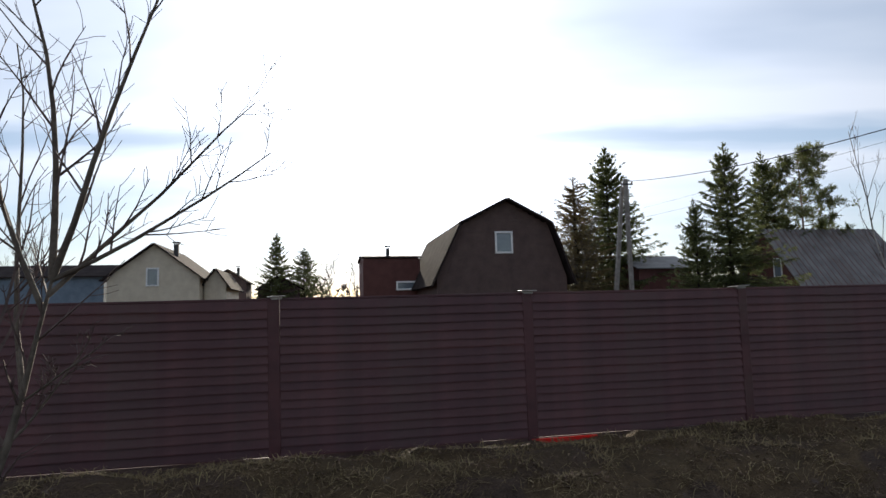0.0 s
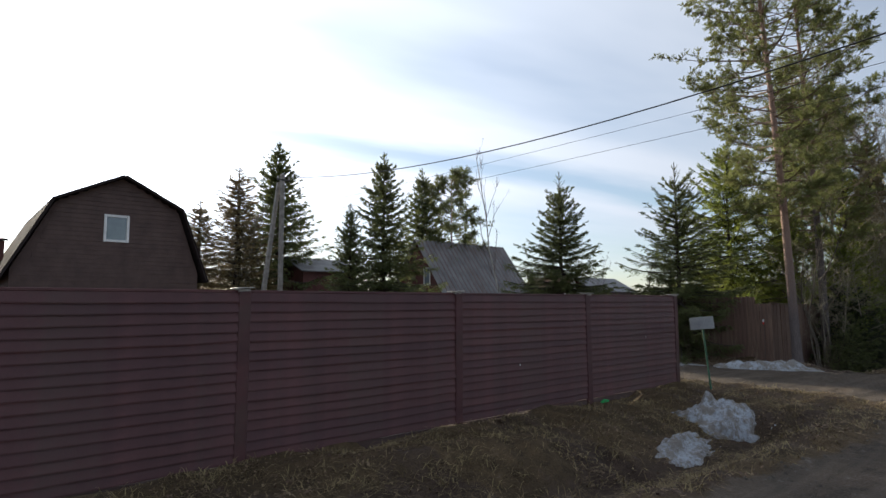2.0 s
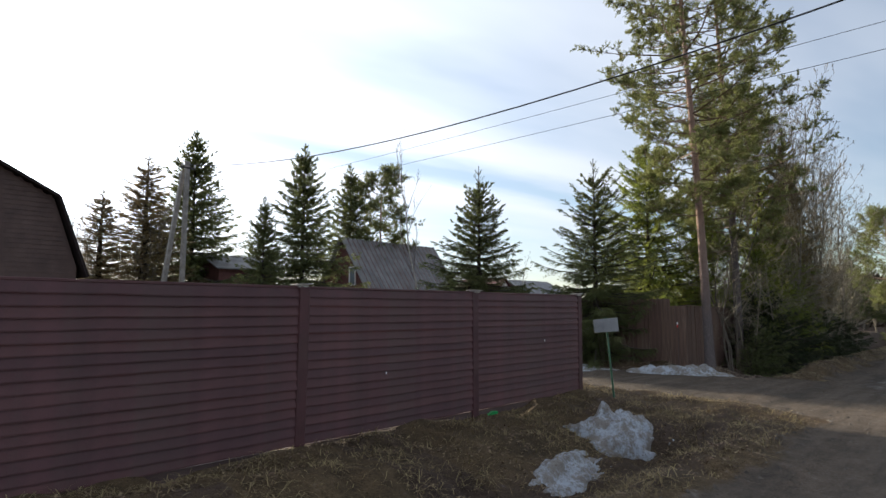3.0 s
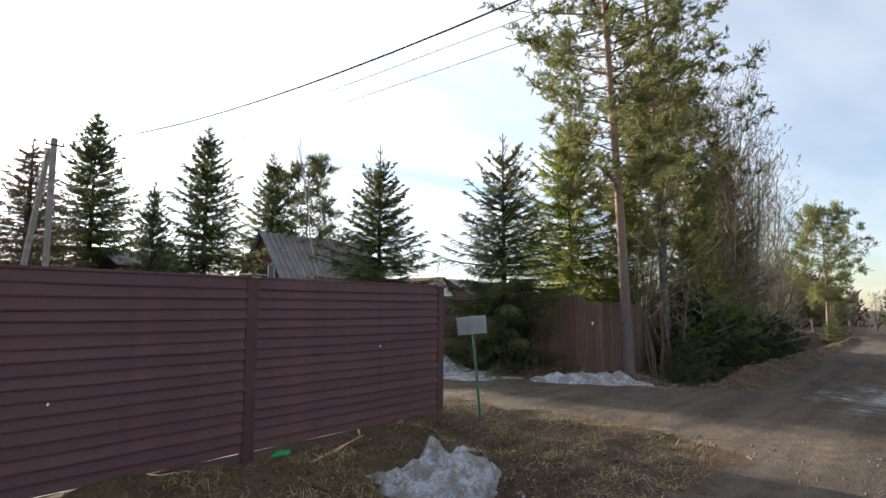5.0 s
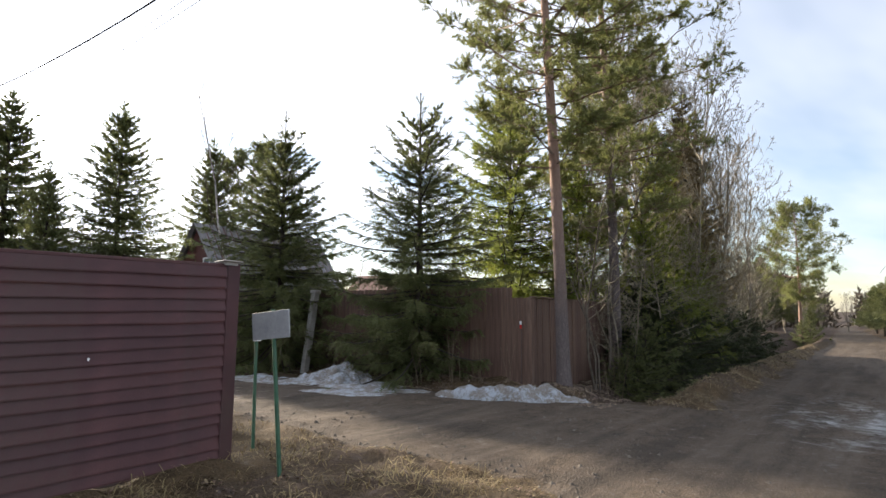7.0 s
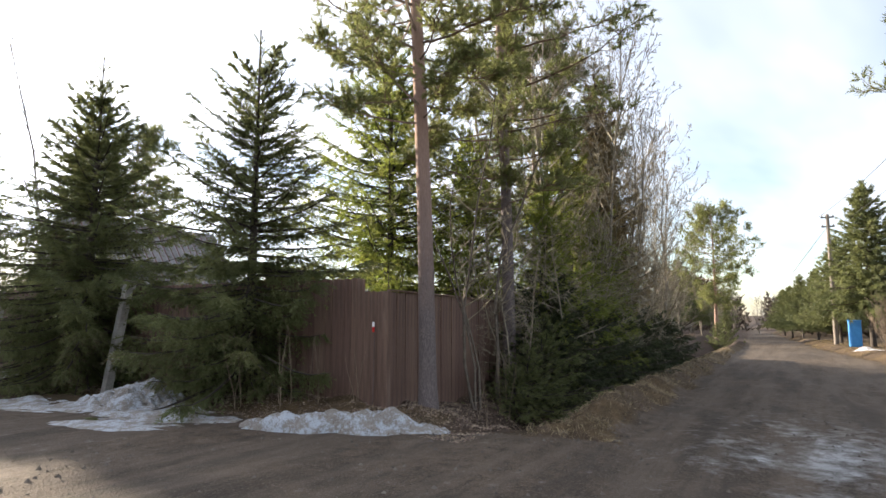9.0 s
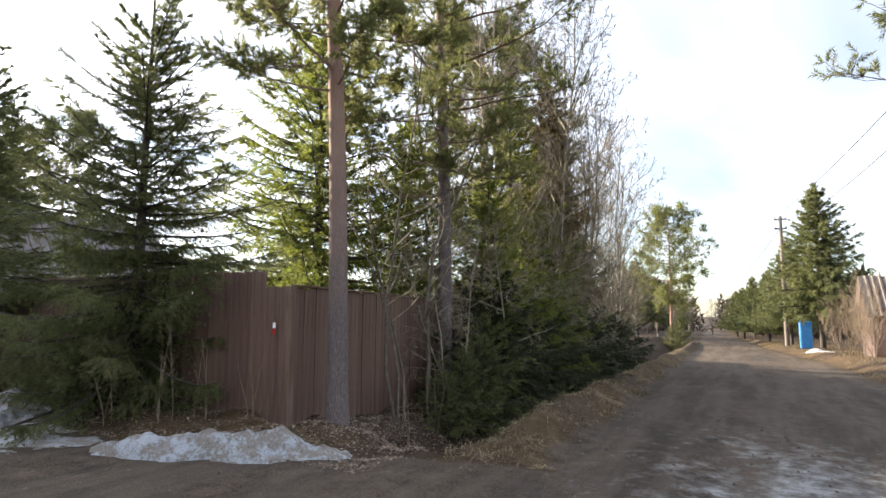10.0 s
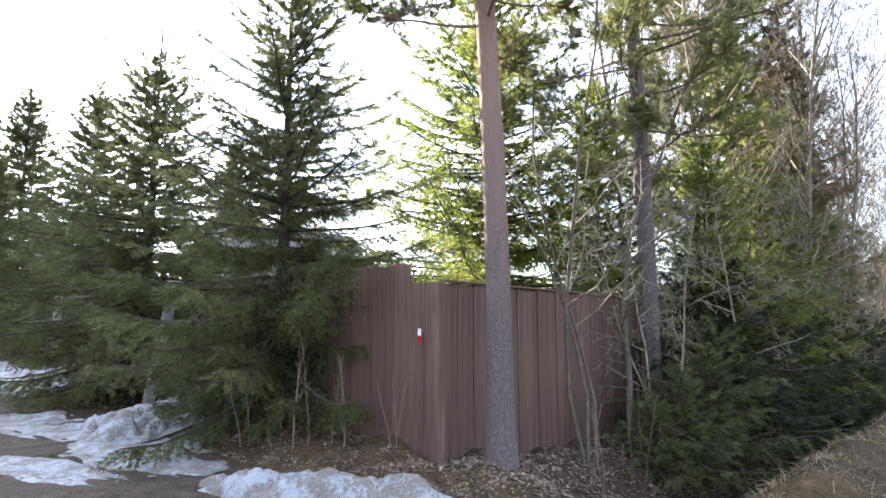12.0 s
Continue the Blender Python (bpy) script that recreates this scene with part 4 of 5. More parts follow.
def bare_copies(src, rows, label, group):
    for x, y, s, turn in rows:
        tagged(copy_thing(src, Matrix.Translation((x, y, gz(x, y))) @ Matrix.Rotation(turn, 4, "Z") @ Matrix.Scale(s, 4)), label, group=group)


bare_copies(shrub, [(22.5, 6.6, 0.8, 1.0), (25.8, 6.3, 1.05, 2.0), (27.4, 6.5, 1.1, 3.1), (29.3, 6.3, 1.2, 4.0), (31.6, 6.3, 1.1, 5.0), (26.5, 7.2, 1.2, 2.8), (23.6, 7.4, 1.0, 5.2)],
            "leafless shrub with pale arching tangled stems", "roadside shrubs")
sapling = bare_tree("bare_tree", (18.42, 8.57, gz(18.42, 8.57)), 1.5, R(49), 0.009, M["dry_stalk"], M["dry_stalk"], 1, 3, 0.5, 0.3, 3, 0.07, "thin dry sapling at the foot of the spruces", group="dry saplings", start=0.35, ratio=0.25, wiggle=0.07)
bare_copies(sapling, [(18.15, 9.3, 0.95, 2.0), (18.66, 8.2, 0.85, 3.0), (18.2, 11.6, 0.9, 4.0), (18.0, 13.6, 1.0, 5.0), (18.3, 15.6, 0.9, 0.4), (18.9, 7.6, 0.6, 1.4), (20.3, 6.2, 0.75, 2.4), (21.3, 6.3, 0.8, 3.4)], "thin dry sapling at the foot of the spruces", "dry saplings")
bare_copies(big_bare, [(28.2, 6.5, 1.15, 1.0), (31.0, 6.0, 1.0, 0.2), (32.6, 6.0, 0.95, 2.2), (35.6, 6.0, 0.8, 3.2), (34.8, 6.3, 0.85, 2.0), (25.6, 7.6, 1.25, 3.0), (33.2, 6.6, 1.05, 4.2), (30.2, 6.6, 1.15, 5.2), (32.2, 7.6, 1.2, 0.6), (36.4, 7.0, 0.8, 1.7), (27.2, 8.2, 1.3, 2.7), (24.0, 8.0, 1.1, 3.7)], "tall leafless grey tree with a fine twiggy crown", "roadside bare trees")
bare_copies(far_bare, [(38.5, 8.2, 0.8, 4.0), (-30.0, 60.0, 1.1, 0.4), (-2.4, 62.0, 0.85, 1.4), (0.3, 61.0, 0.78, 2.2), (3.5, 64.0, 0.85, 3.0), (13.0, 44.0, 0.9, 0.0), (16.0, 39.5, 0.95, 1.0), (17.2, 41.0, 0.8, 2.0), (50.0, -9.0, 1.0, 2.0), (56.0, -12.0, 1.0, 1.0), (46.0, 9.0, 0.7, 1.0), (53.0, 9.5, 0.7, 2.0)],
            "far leafless tree above the roofs", "far bare trees")
bare_copies(birch, [(22.5, 15.5, 0.45, 1.0), (44.0, 26.0, 0.9, 2.0), (45.0, -7.5, 1.0, 1.0)], "slim leafless birch with thin twigs", "birches")


def far_woods(rng):
    """A distant belt of mixed wood that closes the horizon: too far to tell one tree from the next."""
    P, D, sz = [], [], []
    for i in range(1350):
        a = rng.uniform(0, 2 * math.pi)
        d = rng.uniform(150, 260)
        x, y = 15 + d * math.cos(a), d * math.sin(a)
        if i > 640:
            x = rng.uniform(80, 170)
            y = left_edge(x) + rng.uniform(5, 40) if i % 2 else right_edge(x) - rng.uniform(4, 30)
        if i > 1000:
            x, y = rng.uniform(185, 300), rng.uniform(-45, 75)
        if x > 0 and right_edge(x) - 2.0 < y < left_edge(x) + 2.0:
            continue
        h = rng.uniform(6, 12) * (0.6 if 640 < i <= 1000 else 1.0)
        k = 26
        t = rng.uniform(0, 1, k)
        r = (1 - t) * h * 0.28
        b = rng.uniform(0, 6.283, k)
        P.append(np.stack([x + r * np.cos(b), y + r * np.sin(b), float(ground_z(x, y)) + t * h], 1))
        D.append(np.stack([np.cos(b) * 0.5, np.sin(b) * 0.5, np.ones(k)], 1))
    V, F = needle_mesh(rng, np.concatenate(P), unit(np.concatenate(D)), 3, 1.6, 0.28, 0.7)
    tagged(mesh_np("far_woods", V, F, M["far"]), "distant belt of brown-green mixed woods", "woods", kind="stuff")


far_woods(R(99))
copies(small_far, [(95.0, 10.5, 6.5, 9.0, 1.2, 0.3), (88.0, 1.8, 5.5, 9.0, 1.2, 1.3), (105.0, 2.6, 6.0, 9.0, 1.2, 2.3)], "green spruce beside the road", "roadside spruces")
bare_copies(far_bare, [(80.0, 9.0, 0.6, 1.0), (90.0, 9.5, 0.7, 2.0), (100.0, 10.0, 0.7, 3.0), (112.0, 2.8, 0.7, 4.0), (135.0, 7.0, 0.8, 5.0), (98.0, 1.8, 0.6, 0.3), (120.0, 10.0, 0.8, 0.7), (86.0, 12.0, 0.8, 1.7), (75.0, 9.5, 0.7, 2.7), (68.0, 10.5, 0.8, 3.7)], "far leafless tree along the road", "far bare trees")


# ---- houses ----
def gable_outline(name, pts, mat, parent, depth, y0):
    return part(name, prism([(x, y0, z) for x, z in pts], (0, depth, 0)), mat, parent)


def window(parent, x0, x1, z0, z1, y, name="window"):
    w = part(name, box(x0, x1, y - 0.015, y + 0.05, z0, z1), M["glass"], parent, "dim window pane")
    t = 0.09
    for a in ((x0 - t, x0, z0 - t, z1 + t), (x1, x1 + t, z0 - t, z1 + t), (x0, x1, z1, z1 + t), (x0, x1, z0 - t, z0)):
        part("frame", box(a[0], a[1], y - 0.05, y + 0.05, a[2], a[3], 0.01), M["white"], w, "white frame")
    return w


def slab(p0, p1, thick, y0, y1):
    """A roof plane over the line p0 to p1 (x, z), running from y0 to y1."""
    d = Vector((p1[0] - p0[0], 0, p1[1] - p0[1])).normalized()
    n = Vector((-d.z, 0, d.x))
    if n.z < 0:
        n = -n
    pts = [Vector((p0[0], y0, p0[1])), Vector((p1[0], y0, p1[1]))]
    return prism([pts[0], pts[1], pts[1] + n * thick, pts[0] + n * thick], (0, y1 - y0, 0))


def mansard_house():
    h = thing("house", (5.5, 24.3, 0), "dark brown house with a two-pitched mansard roof and white-framed attic window", "house")
    o = lambda pts: [(x - 5.5, z) for x, z in pts]
    pts = o([(2.3, -0.2), (8.3, -0.2), (8.3, 2.95), (7.5, 5.3), (5.53, 6.38), (3.45, 5.3), (2.3, 2.95)])
    gable_outline("wall", pts, M["wall_dark"], h, 8.0, 0.0)
    for a, b in (((5.53, 6.40), (7.56, 5.33)), ((7.54, 5.36), (8.55, 2.6)), ((5.53, 6.40), (3.38, 5.33)), ((3.42, 5.36), (2.05, 2.6))):
        (a, b) = o([a, b])
        part("roof", slab(a, b, 0.09, -0.35, 8.35), M["roof_dark"], h, "dark sheet roof")
    window(h, -0.45, 0.2, 4.1, 4.92, -0.01)
    for zz in np.arange(0.0, 6.2, 0.16):
        lim = 2.78 if zz < 2.9 else (2.78 - (zz - 2.9) * 0.34 if zz < 5.25 else max(0.1, 2.0 - (zz - 5.25) * 1.8))
        part("siding_board", box(-lim - 0.35 if zz < 2.9 else -lim, lim - 0.02, -0.022, -0.002, zz, zz + 0.15), M["wall_dark"], h)


mansard_house()


def small_house(name, x0, x1, y0, y1, eave, ridge, wall, roof, label, along="x", chimney=None, overhang=0.3, windows=()):
    h = thing(name, ((x0 + x1) / 2, y0, 0), label, "house")
    cx = (x0 + x1) / 2
    w, d = (x1 - x0) / 2, y1 - y0
    if along == "y":      # the gable faces the road
        gable_outline("wall", [(-w, -0.5), (w, -0.5), (w, eave), (0, ridge), (-w, eave)], wall, h, d, 0.0)
        k = (ridge - eave) / w
        for s in (-1, 1):
            part("roof", slab((0, ridge + 0.02), (s * (w + overhang), eave - k * overhang + 0.02), 0.08, -overhang, d + overhang), roof, h)
    else:
        bm = prism([(-w, 0, -0.5), (-w, d, -0.5), (-w, d, eave), (-w, d / 2, ridge), (-w, 0, eave)], (2 * w, 0, 0))
        part("wall", bm, wall, h)
        k = (ridge - eave) / (d / 2)
        for s in (-1, 1):
            y_e = d / 2 + s * (d / 2 + overhang)
            a, b = Vector((-w - overhang, d / 2, ridge + 0.02)), Vector((-w - overhang, y_e, eave - k * overhang + 0.02))
            up = Vector((0, 0, 0.08))
            part("roof", prism([a, b, b + up, a + up], (2 * w + 2 * overhang, 0, 0)), roof, h)
    if chimney:
        cxx, cyy, z0, z1, r = chimney
        c = part("chimney", box(cxx - r, cxx + r, cyy - r, cyy + r, z0, z1, 0.01), M["iron"], h, "thin chimney pipe")
        part("chimney_cap", box(cxx - r * 1.6, cxx + r * 1.6, cyy - r * 1.6, cyy + r * 1.6, z1 + 0.06, z1 + 0.12), M["iron"], c)
    for a in windows:
        window(h, *a)
    return h


small_house("house", -0.5, 2.5, 30.0, 33.5, 4.35, 4.55, M["wall_red"], M["roof_dark"], "low dark red outbuilding with a flat roof and chimney pipe", "x", (-0.1, 1.0, 4.4, 5.0, 0.09), 0.1, [(0.3, 1.4, 2.75, 3.05, -0.01)])
small_house("house", -15.2, -10.0, 37.5, 45.0, 4.0, 6.0, M["wall_beige"], M["roof_dark"], "beige house with a wide gable and barred window", "y", (0.9, 1.5, 5.4, 6.2, 0.14), 0.3, [(-0.35, 0.2, 3.55, 4.5, -0.01)])
small_house("house", -9.9, -8.6, 38.5, 44.0, 3.6, 4.5, M["wall_beige"], M["roof_dark"], "beige side annex with a dark roof", "y")
small_house("house", -24.0, -16.2, 40.0, 45.0, 4.3, 5.1, M["wall_blue"], M["roof_dark"], "low blue-grey house behind the bare tree", "x")
small_house("house", -12.9, -9.6, 56.0, 60.0, 4.6, 5.7, M["wall_dark"], M["roof_dark"], "small brown house far behind", "y", (0.8, 1.0, 5.0, 6.0, 0.12))
small_house("house", -9.0, -5.0, 60.0, 64.0, 4.1, 5.3, M["wall_dark"], M["roof_dark"], "small dark cottage with a white window", "y", (0.2, 1.0, 5.0, 5.9, 0.12), 0.3, [(-0.7, 0.0, 3.9, 4.4, -0.01)])
small_house("house", 58.0, 66.5, 40.0, 46.0, 3.2, 4.8, M["wall_dark"], M["roof_metal"], "far cottage with a pale grey roof", "x")
small_house("house", 45.4, 48.6, 35.0, 40.0, 2.7, 4.3, M["wall_white"], M["wall_red"], "far white-gabled house with a red roof", "y")
small_house("house", 21.0, 25.5, 40.0, 45.0, 4.3, 5.3, M["wall_red"], M["roof_metal"], "shed with a grey ribbed roof", "x")


def ribbed_roof(p, along, down, ribs, mat, parent):
    """A corrugated roof plane from corner p along one edge and down the slope."""
    p, along, down = Vector(p), Vector(along), Vector(down)
    n = along.cross(down).normalized()
    n = n if n.z > 0 else -n
    V, F, k = [], [], ribs * 4
    for i in range(k + 1):
        a = p + along * (i / k) + n * (0.05 * (1, 0, -1, 0)[i % 4])
        V += [a, a + down, a - n * 0.03, a + down - n * 0.03]
    for i in range(k):
        b, c = i * 4, i * 4 + 4
        F += [(b, c, c + 1, b + 1), (b + 2, b + 3, c + 3, c + 2), (b, b + 2, c + 2, c), (b + 1, c + 1, c + 3, b + 3)]
    return mesh_np("roof", [tuple(v) for v in V], F, mat, parent)


def grey_roof_house():
    """Red-boarded cottage under a steep ribbed roof, its gable towards the road."""
    h = thing("house", (28.3, 35.4, 0), "red-boarded cottage with a steep grey ribbed metal roof", "house")
    L, hw, rz, ez = 9.8, 4.6, 6.6, 0.6
    bm = prism([(0, -hw, ez), (0, hw, ez), (0, 0, rz)], (L - 0.6, 0, 0))
    part("wall", bm, M["wall_red"], h)
    ribbed_roof((-0.4, 0, rz + 0.06), (L, 0, 0), (0, -hw - 0.3, -(rz - ez) * (hw + 0.3) / hw), 22, M["roof_metal"], h)
    ribbed_roof((-0.4, 0, rz + 0.06), (L, 0, 0), (0, hw + 0.3, -(rz - ez) * (hw + 0.3) / hw), 22, M["roof_metal"], h)
    w = part("window", box(-0.02, 0.05, -1.35, -0.75, 3.2, 4.4), M["glass"], h)
    for a in ((-1.43, -1.35, 3.12, 4.48), (-0.75, -0.67, 3.12, 4.48), (-1.35, -0.75, 4.4, 4.48), (-1.35, -0.75, 3.12, 3.2)):
        part("frame", box(-0.06, 0.05, *a), M["white"], w, "white frame")


grey_roof_house()


# ---- poles, cables, sign ----
def cable(name, pts, r, label):
    P = np.array(pts, float)
    tagged(mesh_np(name, *tube_mesh([[(p, r) for p in P]], 6), M["wire"], None, True), label, "cable")


def sag(a, b, drop, n=28):
    a, b = np.array(a, float), np.array(b, float)
    return [tuple(a + (b - a) * t - np.array([0, 0, 4 * drop * t * (1 - t)])) for t in np.linspace(0, 1, n)]


def yard_pole():
    p = thing("utility_pole", (13.4, 27.7, 0), "grey concrete utility pole with a slanting stay post", "utility pole")
    part("pole", box(-0.1, 0.1, -0.1, 0.1, -0.2, 8.3, 0.02), M["pole"], p)
    part("stay_post", *[prism([(-1.15, 0.15, 0), (-0.93, 0.15, 0), (0.0, 0.15, 7.9), (-0.16, 0.15, 7.9)], (0, 0.18, 0)), M["pole"], p])
    part("crossarm", box(-0.35, 0.35, -0.13, -0.1, 7.95, 8.03), M["iron"], p)
    for x in (-0.3, 0.3):
        part("insulator", box(x - 0.03, x + 0.03, -0.16, -0.08, 8.03, 8.16, 0.01), M["cap"], p)


yard_pole()
cable("power_cable", sag((13.45, 27.6, 8.15), (12.7, -12.0, 8.3), 1.95), 0.016, "thick black overhead cable sagging across the road")


cable("power_cable", sag((14.4, 27.7, 6.75), (11.5, -12.0, 5.55), 0.25), 0.0045, "thin overhead wire crossing the side road")
cable("power_cable", sag((13.8, 27.7, 6.1), (11.5, -12.0, 5.15), 0.25), 0.0045, "thin overhead wire crossing the side road")


def road_pole():
    x, y = 56.5, -0.45
    p = thing("utility_pole", (x, y, gz(x, y)), "grey wooden utility pole with short crossarms beside the road", "utility pole")
    mesh_np("pole", *tube_mesh([[((0, 0, -0.2), 0.14), ((0, 0, 4), 0.12), ((0, 0, 8.3), 0.1)]], 10), M["old_wood"], p, True)
    for zz in (7.5, 8.1):
        part("crossarm", box(-0.05, 0.05, -0.36, 0.36, zz - 0.04, zz + 0.04), M["iron"], p)
        for yy in (-0.3, 0.3):
            part("insulator", box(-0.04, 0.04, yy - 0.04, yy + 0.04, zz + 0.04, zz + 0.16, 0.01), M["cap"], p)
    mesh_np("stay_wire", *tube_mesh([[((0, 0.1, 7.4), 0.012), ((0.5, 2.2, 4.5), 0.012)]], 5), M["wire"], p)


road_pole()
for yy, zz in ((-0.93, 7.55), (0.03, 8.15)):
    cable("power_cable", sag((56.5, yy, gz(56.5, -0.45) + zz), (22.0, yy - 3.2, 8.0), 0.5), 0.012, "thin overhead cable along the road")


def road_sign():
    s = thing("road_sign", (12.17, 5.87, gz(12.17, 5.87)), "plain grey sign plate seen from behind on a leaning green pole", "sign")
    zb = gz(12.17, 5.87)
    top = np.array([-0.05, 0.12, 1.43 - zb])
    mesh_np("pole", *tube_mesh([[((0, 0, -0.15), 0.02), (top, 0.018)]], 8), M["green"], s, True)
    m = pose(-0.08, 0.1, 1.29 - zb, 0, 3, 96) @ pose(0, 0, 0, 0, 2.5, 0)
    pl = part("plate", box(-0.23, 0.23, -0.006, 0.006, -0.12, 0.12, 0.002, m), M["sign"], s, "grey metal plate")
    for dx in (-0.1, 0.1):
        part("clip", box(dx - 0.02, dx + 0.02, -0.012, -0.007, 0.06, 0.1, 0, m), M["iron"], pl)


road_sign()


def marker_post():
    x, y = 12.75, 7.1
    s = thing("marker_post", (x, y, gz(x, y)), "thin green marker post with a pale top behind the fence end", "post")
    mesh_np("pole", *tube_mesh([[((0, 0, -0.1), 0.018), ((0.01, 0.02, 1.15), 0.018)]], 8), M["green"], s, True)
    part("tip", box(-0.02, 0.05, -0.01, 0.04, 1.15, 1.2), M["white"], s, "pale tip")


marker_post()


def leaning_post(x, y, z1, lx, ly):
    s = thing("concrete_post", (x, y, gz(x, y)), "leaning pale concrete post under the spruces", "post")
    bm = prism([(-0.07, -0.07, -0.1), (0.07, -0.07, -0.1), (0.07, 0.07, -0.1), (-0.07, 0.07, -0.1)], (lx, ly, z1))
    part("shaft", bm, M["concrete"], s)
    part("head", box(-0.1, 0.1, -0.1, 0.1, 0, 0.09, 0.01, pose(lx, ly, z1 - 0.12, 0, 4, 0)), M["concrete"], s)


leaning_post(18.25, 12.95, 2.03, 0.34, 0.05)
for k, (x, y) in enumerate(((18.9, 19.0), (18.9, 23.5), (18.95, 28.0))):
    s = thing("concrete_post", (x, y, gz(x, y)), "upright pale concrete post along the side road fence", "post", "fence posts")
    part("shaft", box(-0.09, 0.09, -0.09, 0.09, -0.1, 1.9, 0.012), M["concrete"], s)


# ---- right-hand side of the road ----
def white_cottage():
    """Low cottage whose ribbed roof slopes towards the walker, with a white porch."""
    x, y = 43.5, -5.0
    g = gz(x, y)
    h = thing("house", (x, y, g), "low cottage with a brown-grey ribbed roof and white porch", "house")
    rz, ez = 3.0 - g, 1.55 - g
    part("wall", prism([(-1.3, -3.0, -0.1), (1.3, -3.0, -0.1), (1.3, -3.0, ez), (0, -3.0, rz - 0.05), (-1.3, -3.0, ez)], (0, 5.4, 0)), M["wall_dark"], h)
    for sx in (-1, 1):
        ribbed_roof((0, -3.2, rz), (0, 5.8, 0), (sx * 1.5, 0, -(rz - ez) * 1.16), 24, M["roof_brown"], h)
    part("porch", box(-3.0, -1.32, -3.0, 1.75, -0.1, 1.6 - g), M["wall_white"], h, "white boarded porch")
    for k in range(9):
        part("porch_board", box(-3.025, -3.003, -2.95 + k * 0.52, -2.48 + k * 0.52, -0.1, 1.58 - g), M["wall_white"], h)
    part("porch_roof", prism([(-3.3, -3.2, 1.62 - g), (-1.45, -3.2, 1.8 - g), (-1.45, -3.2, 1.85 - g), (-3.3, -3.2, 1.67 - g)], (0, 5.1, 0)), M["roof_brown"], h)


white_cottage()
hedge = bare_tree("hedge_shrub", (38.6, -1.9, gz(38.6, -1.9)), 2.5, R(47), 0.014, M["dry_stalk"], M["dry_stalk"], 2, 5, 0.35, 0.7, 4, 0.2, "leafless twiggy hedge shrub along the roadside", "shrub", start=0.15, thin_r=0.0045, ratio=0.45)
bare_copies(hedge, [(37.6, -1.7, 0.85, 5.3), (39.6, -2.2, 1.0, 1.3), (40.6, -1.9, 0.95, 2.3), (41.8, -2.1, 1.0, 3.3), (43.2, -1.9, 0.95, 4.3), (45.0, -1.9, 0.9, 5.3), (47.0, -2.1, 0.8, 0.8), (49.0, -2.2, 0.8, 1.8), (55.0, -1.4, 0.8, 2.8)], "leafless twiggy hedge shrub along the roadside", "hedge shrubs")


def blue_bin():
    x, y = 51.5, -1.05
    b = thing("portable_booth", (x, y, gz(x, y)), "bright blue plastic booth standing by the roadside hedge", "booth")
    part("body", box(-0.3, 0.3, -0.29, 0.29, 0.0, 1.42, 0.03), M["blue"], b)
    part("roof", box(-0.34, 0.34, -0.33, 0.33, 1.42, 1.48, 0.02), M["blue"], b)
    part("door", box(-0.33, -0.303, -0.22, 0.22, 0.08, 1.34, 0.004), M["blue"], b)


blue_bin()


# ---- snow ----
def snow_heap(name, cx, cy, rx, ry, hgt, turn, seed, label, n=46):
    """A melting heap: a mound with a torn outline, thinning to nothing at the edge."""
    rng = R(seed)
    u = np.linspace(-1.15, 1.15, n)
    a, b = np.meshgrid(u, u, indexing="ij")
    wob = 0.28 * lattice(a * 3 + seed, b * 3, 1.0, seed) + 0.18 * lattice(a * 7, b * 7 + seed, 1.0, seed + 1) + 0.05 * lattice(a * 17, b * 17 + seed, 1.0, seed + 6)
    rr = np.sqrt(a * a + b * b) + wob
    c, s = math.cos(turn), math.sin(turn)
    x, y = cx + a * rx * c - b * ry * s, cy + a * rx * s + b * ry * c
    prof = np.clip(1 - rr, -1, 1)
    z = ground_z(x, y) + hgt * np.sign(prof) * np.abs(prof) ** 0.8 * 1.15 * (0.92 + 0.4 * lattice(a * 1.8, b * 1.8, 1, seed + 2) - 0.25 * np.abs(lattice(a * 4.5, b * 4.5, 1, seed + 5))) + (0.05 * hgt * lattice(a * 9, b * 9, 1, seed + 3) + 0.04 * hgt * np.abs(lattice(a * 16, b * 16, 1, seed + 4))) * (prof > 0)
    V = np.stack([x, y, np.where(prof > -0.05, z, ground_z(x, y) - 0.06)], -1).reshape(-1, 3)
    idx = np.arange(n * n).reshape(n, n)
    F = np.stack([idx[:-1, :-1], idx[1:, :-1], idx[1:, 1:], idx[:-1, 1:]], -1).reshape(-1, 4)
    keep = prof.ravel()[F].max(1) > -0.06
    return tagged(mesh_np(name, V, F[keep], M["snow"], None, True), label, "snow", "snow heaps")


SN = "dirty melting snow heap at the road edge"
snow_heap("snowdrift", 9.95, 4.75, 0.62, 0.46, 0.3, -0.5, 3, "dirty melting snow heap over the ditch", 60)
snow_heap("snowdrift", 8.35, 4.45, 0.75, 0.26, 0.09, 0.1, 5, "thin dirty snow sheet in the ditch")
snow_heap("snowdrift", 17.82, 7.0, 1.1, 0.36, 0.3, -1.12, 7, SN, 70)
snow_heap("snowdrift", 18.2, 6.15, 0.42, 0.22, 0.09, -1.0, 9, SN)
snow_heap("snowdrift", 17.25, 9.2, 0.7, 0.4, 0.04, -1.25, 10, "thin icy snow sheet at the road edge")
snow_heap("snowdrift", 17.7, 11.15, 1.0, 0.7, 0.3, 1.2, 12, SN, 70)
snow_heap("snowdrift", 16.4, 9.6, 0.9, 0.3, 0.05, 1.9, 19, "thin icy snow sheet at the road edge")
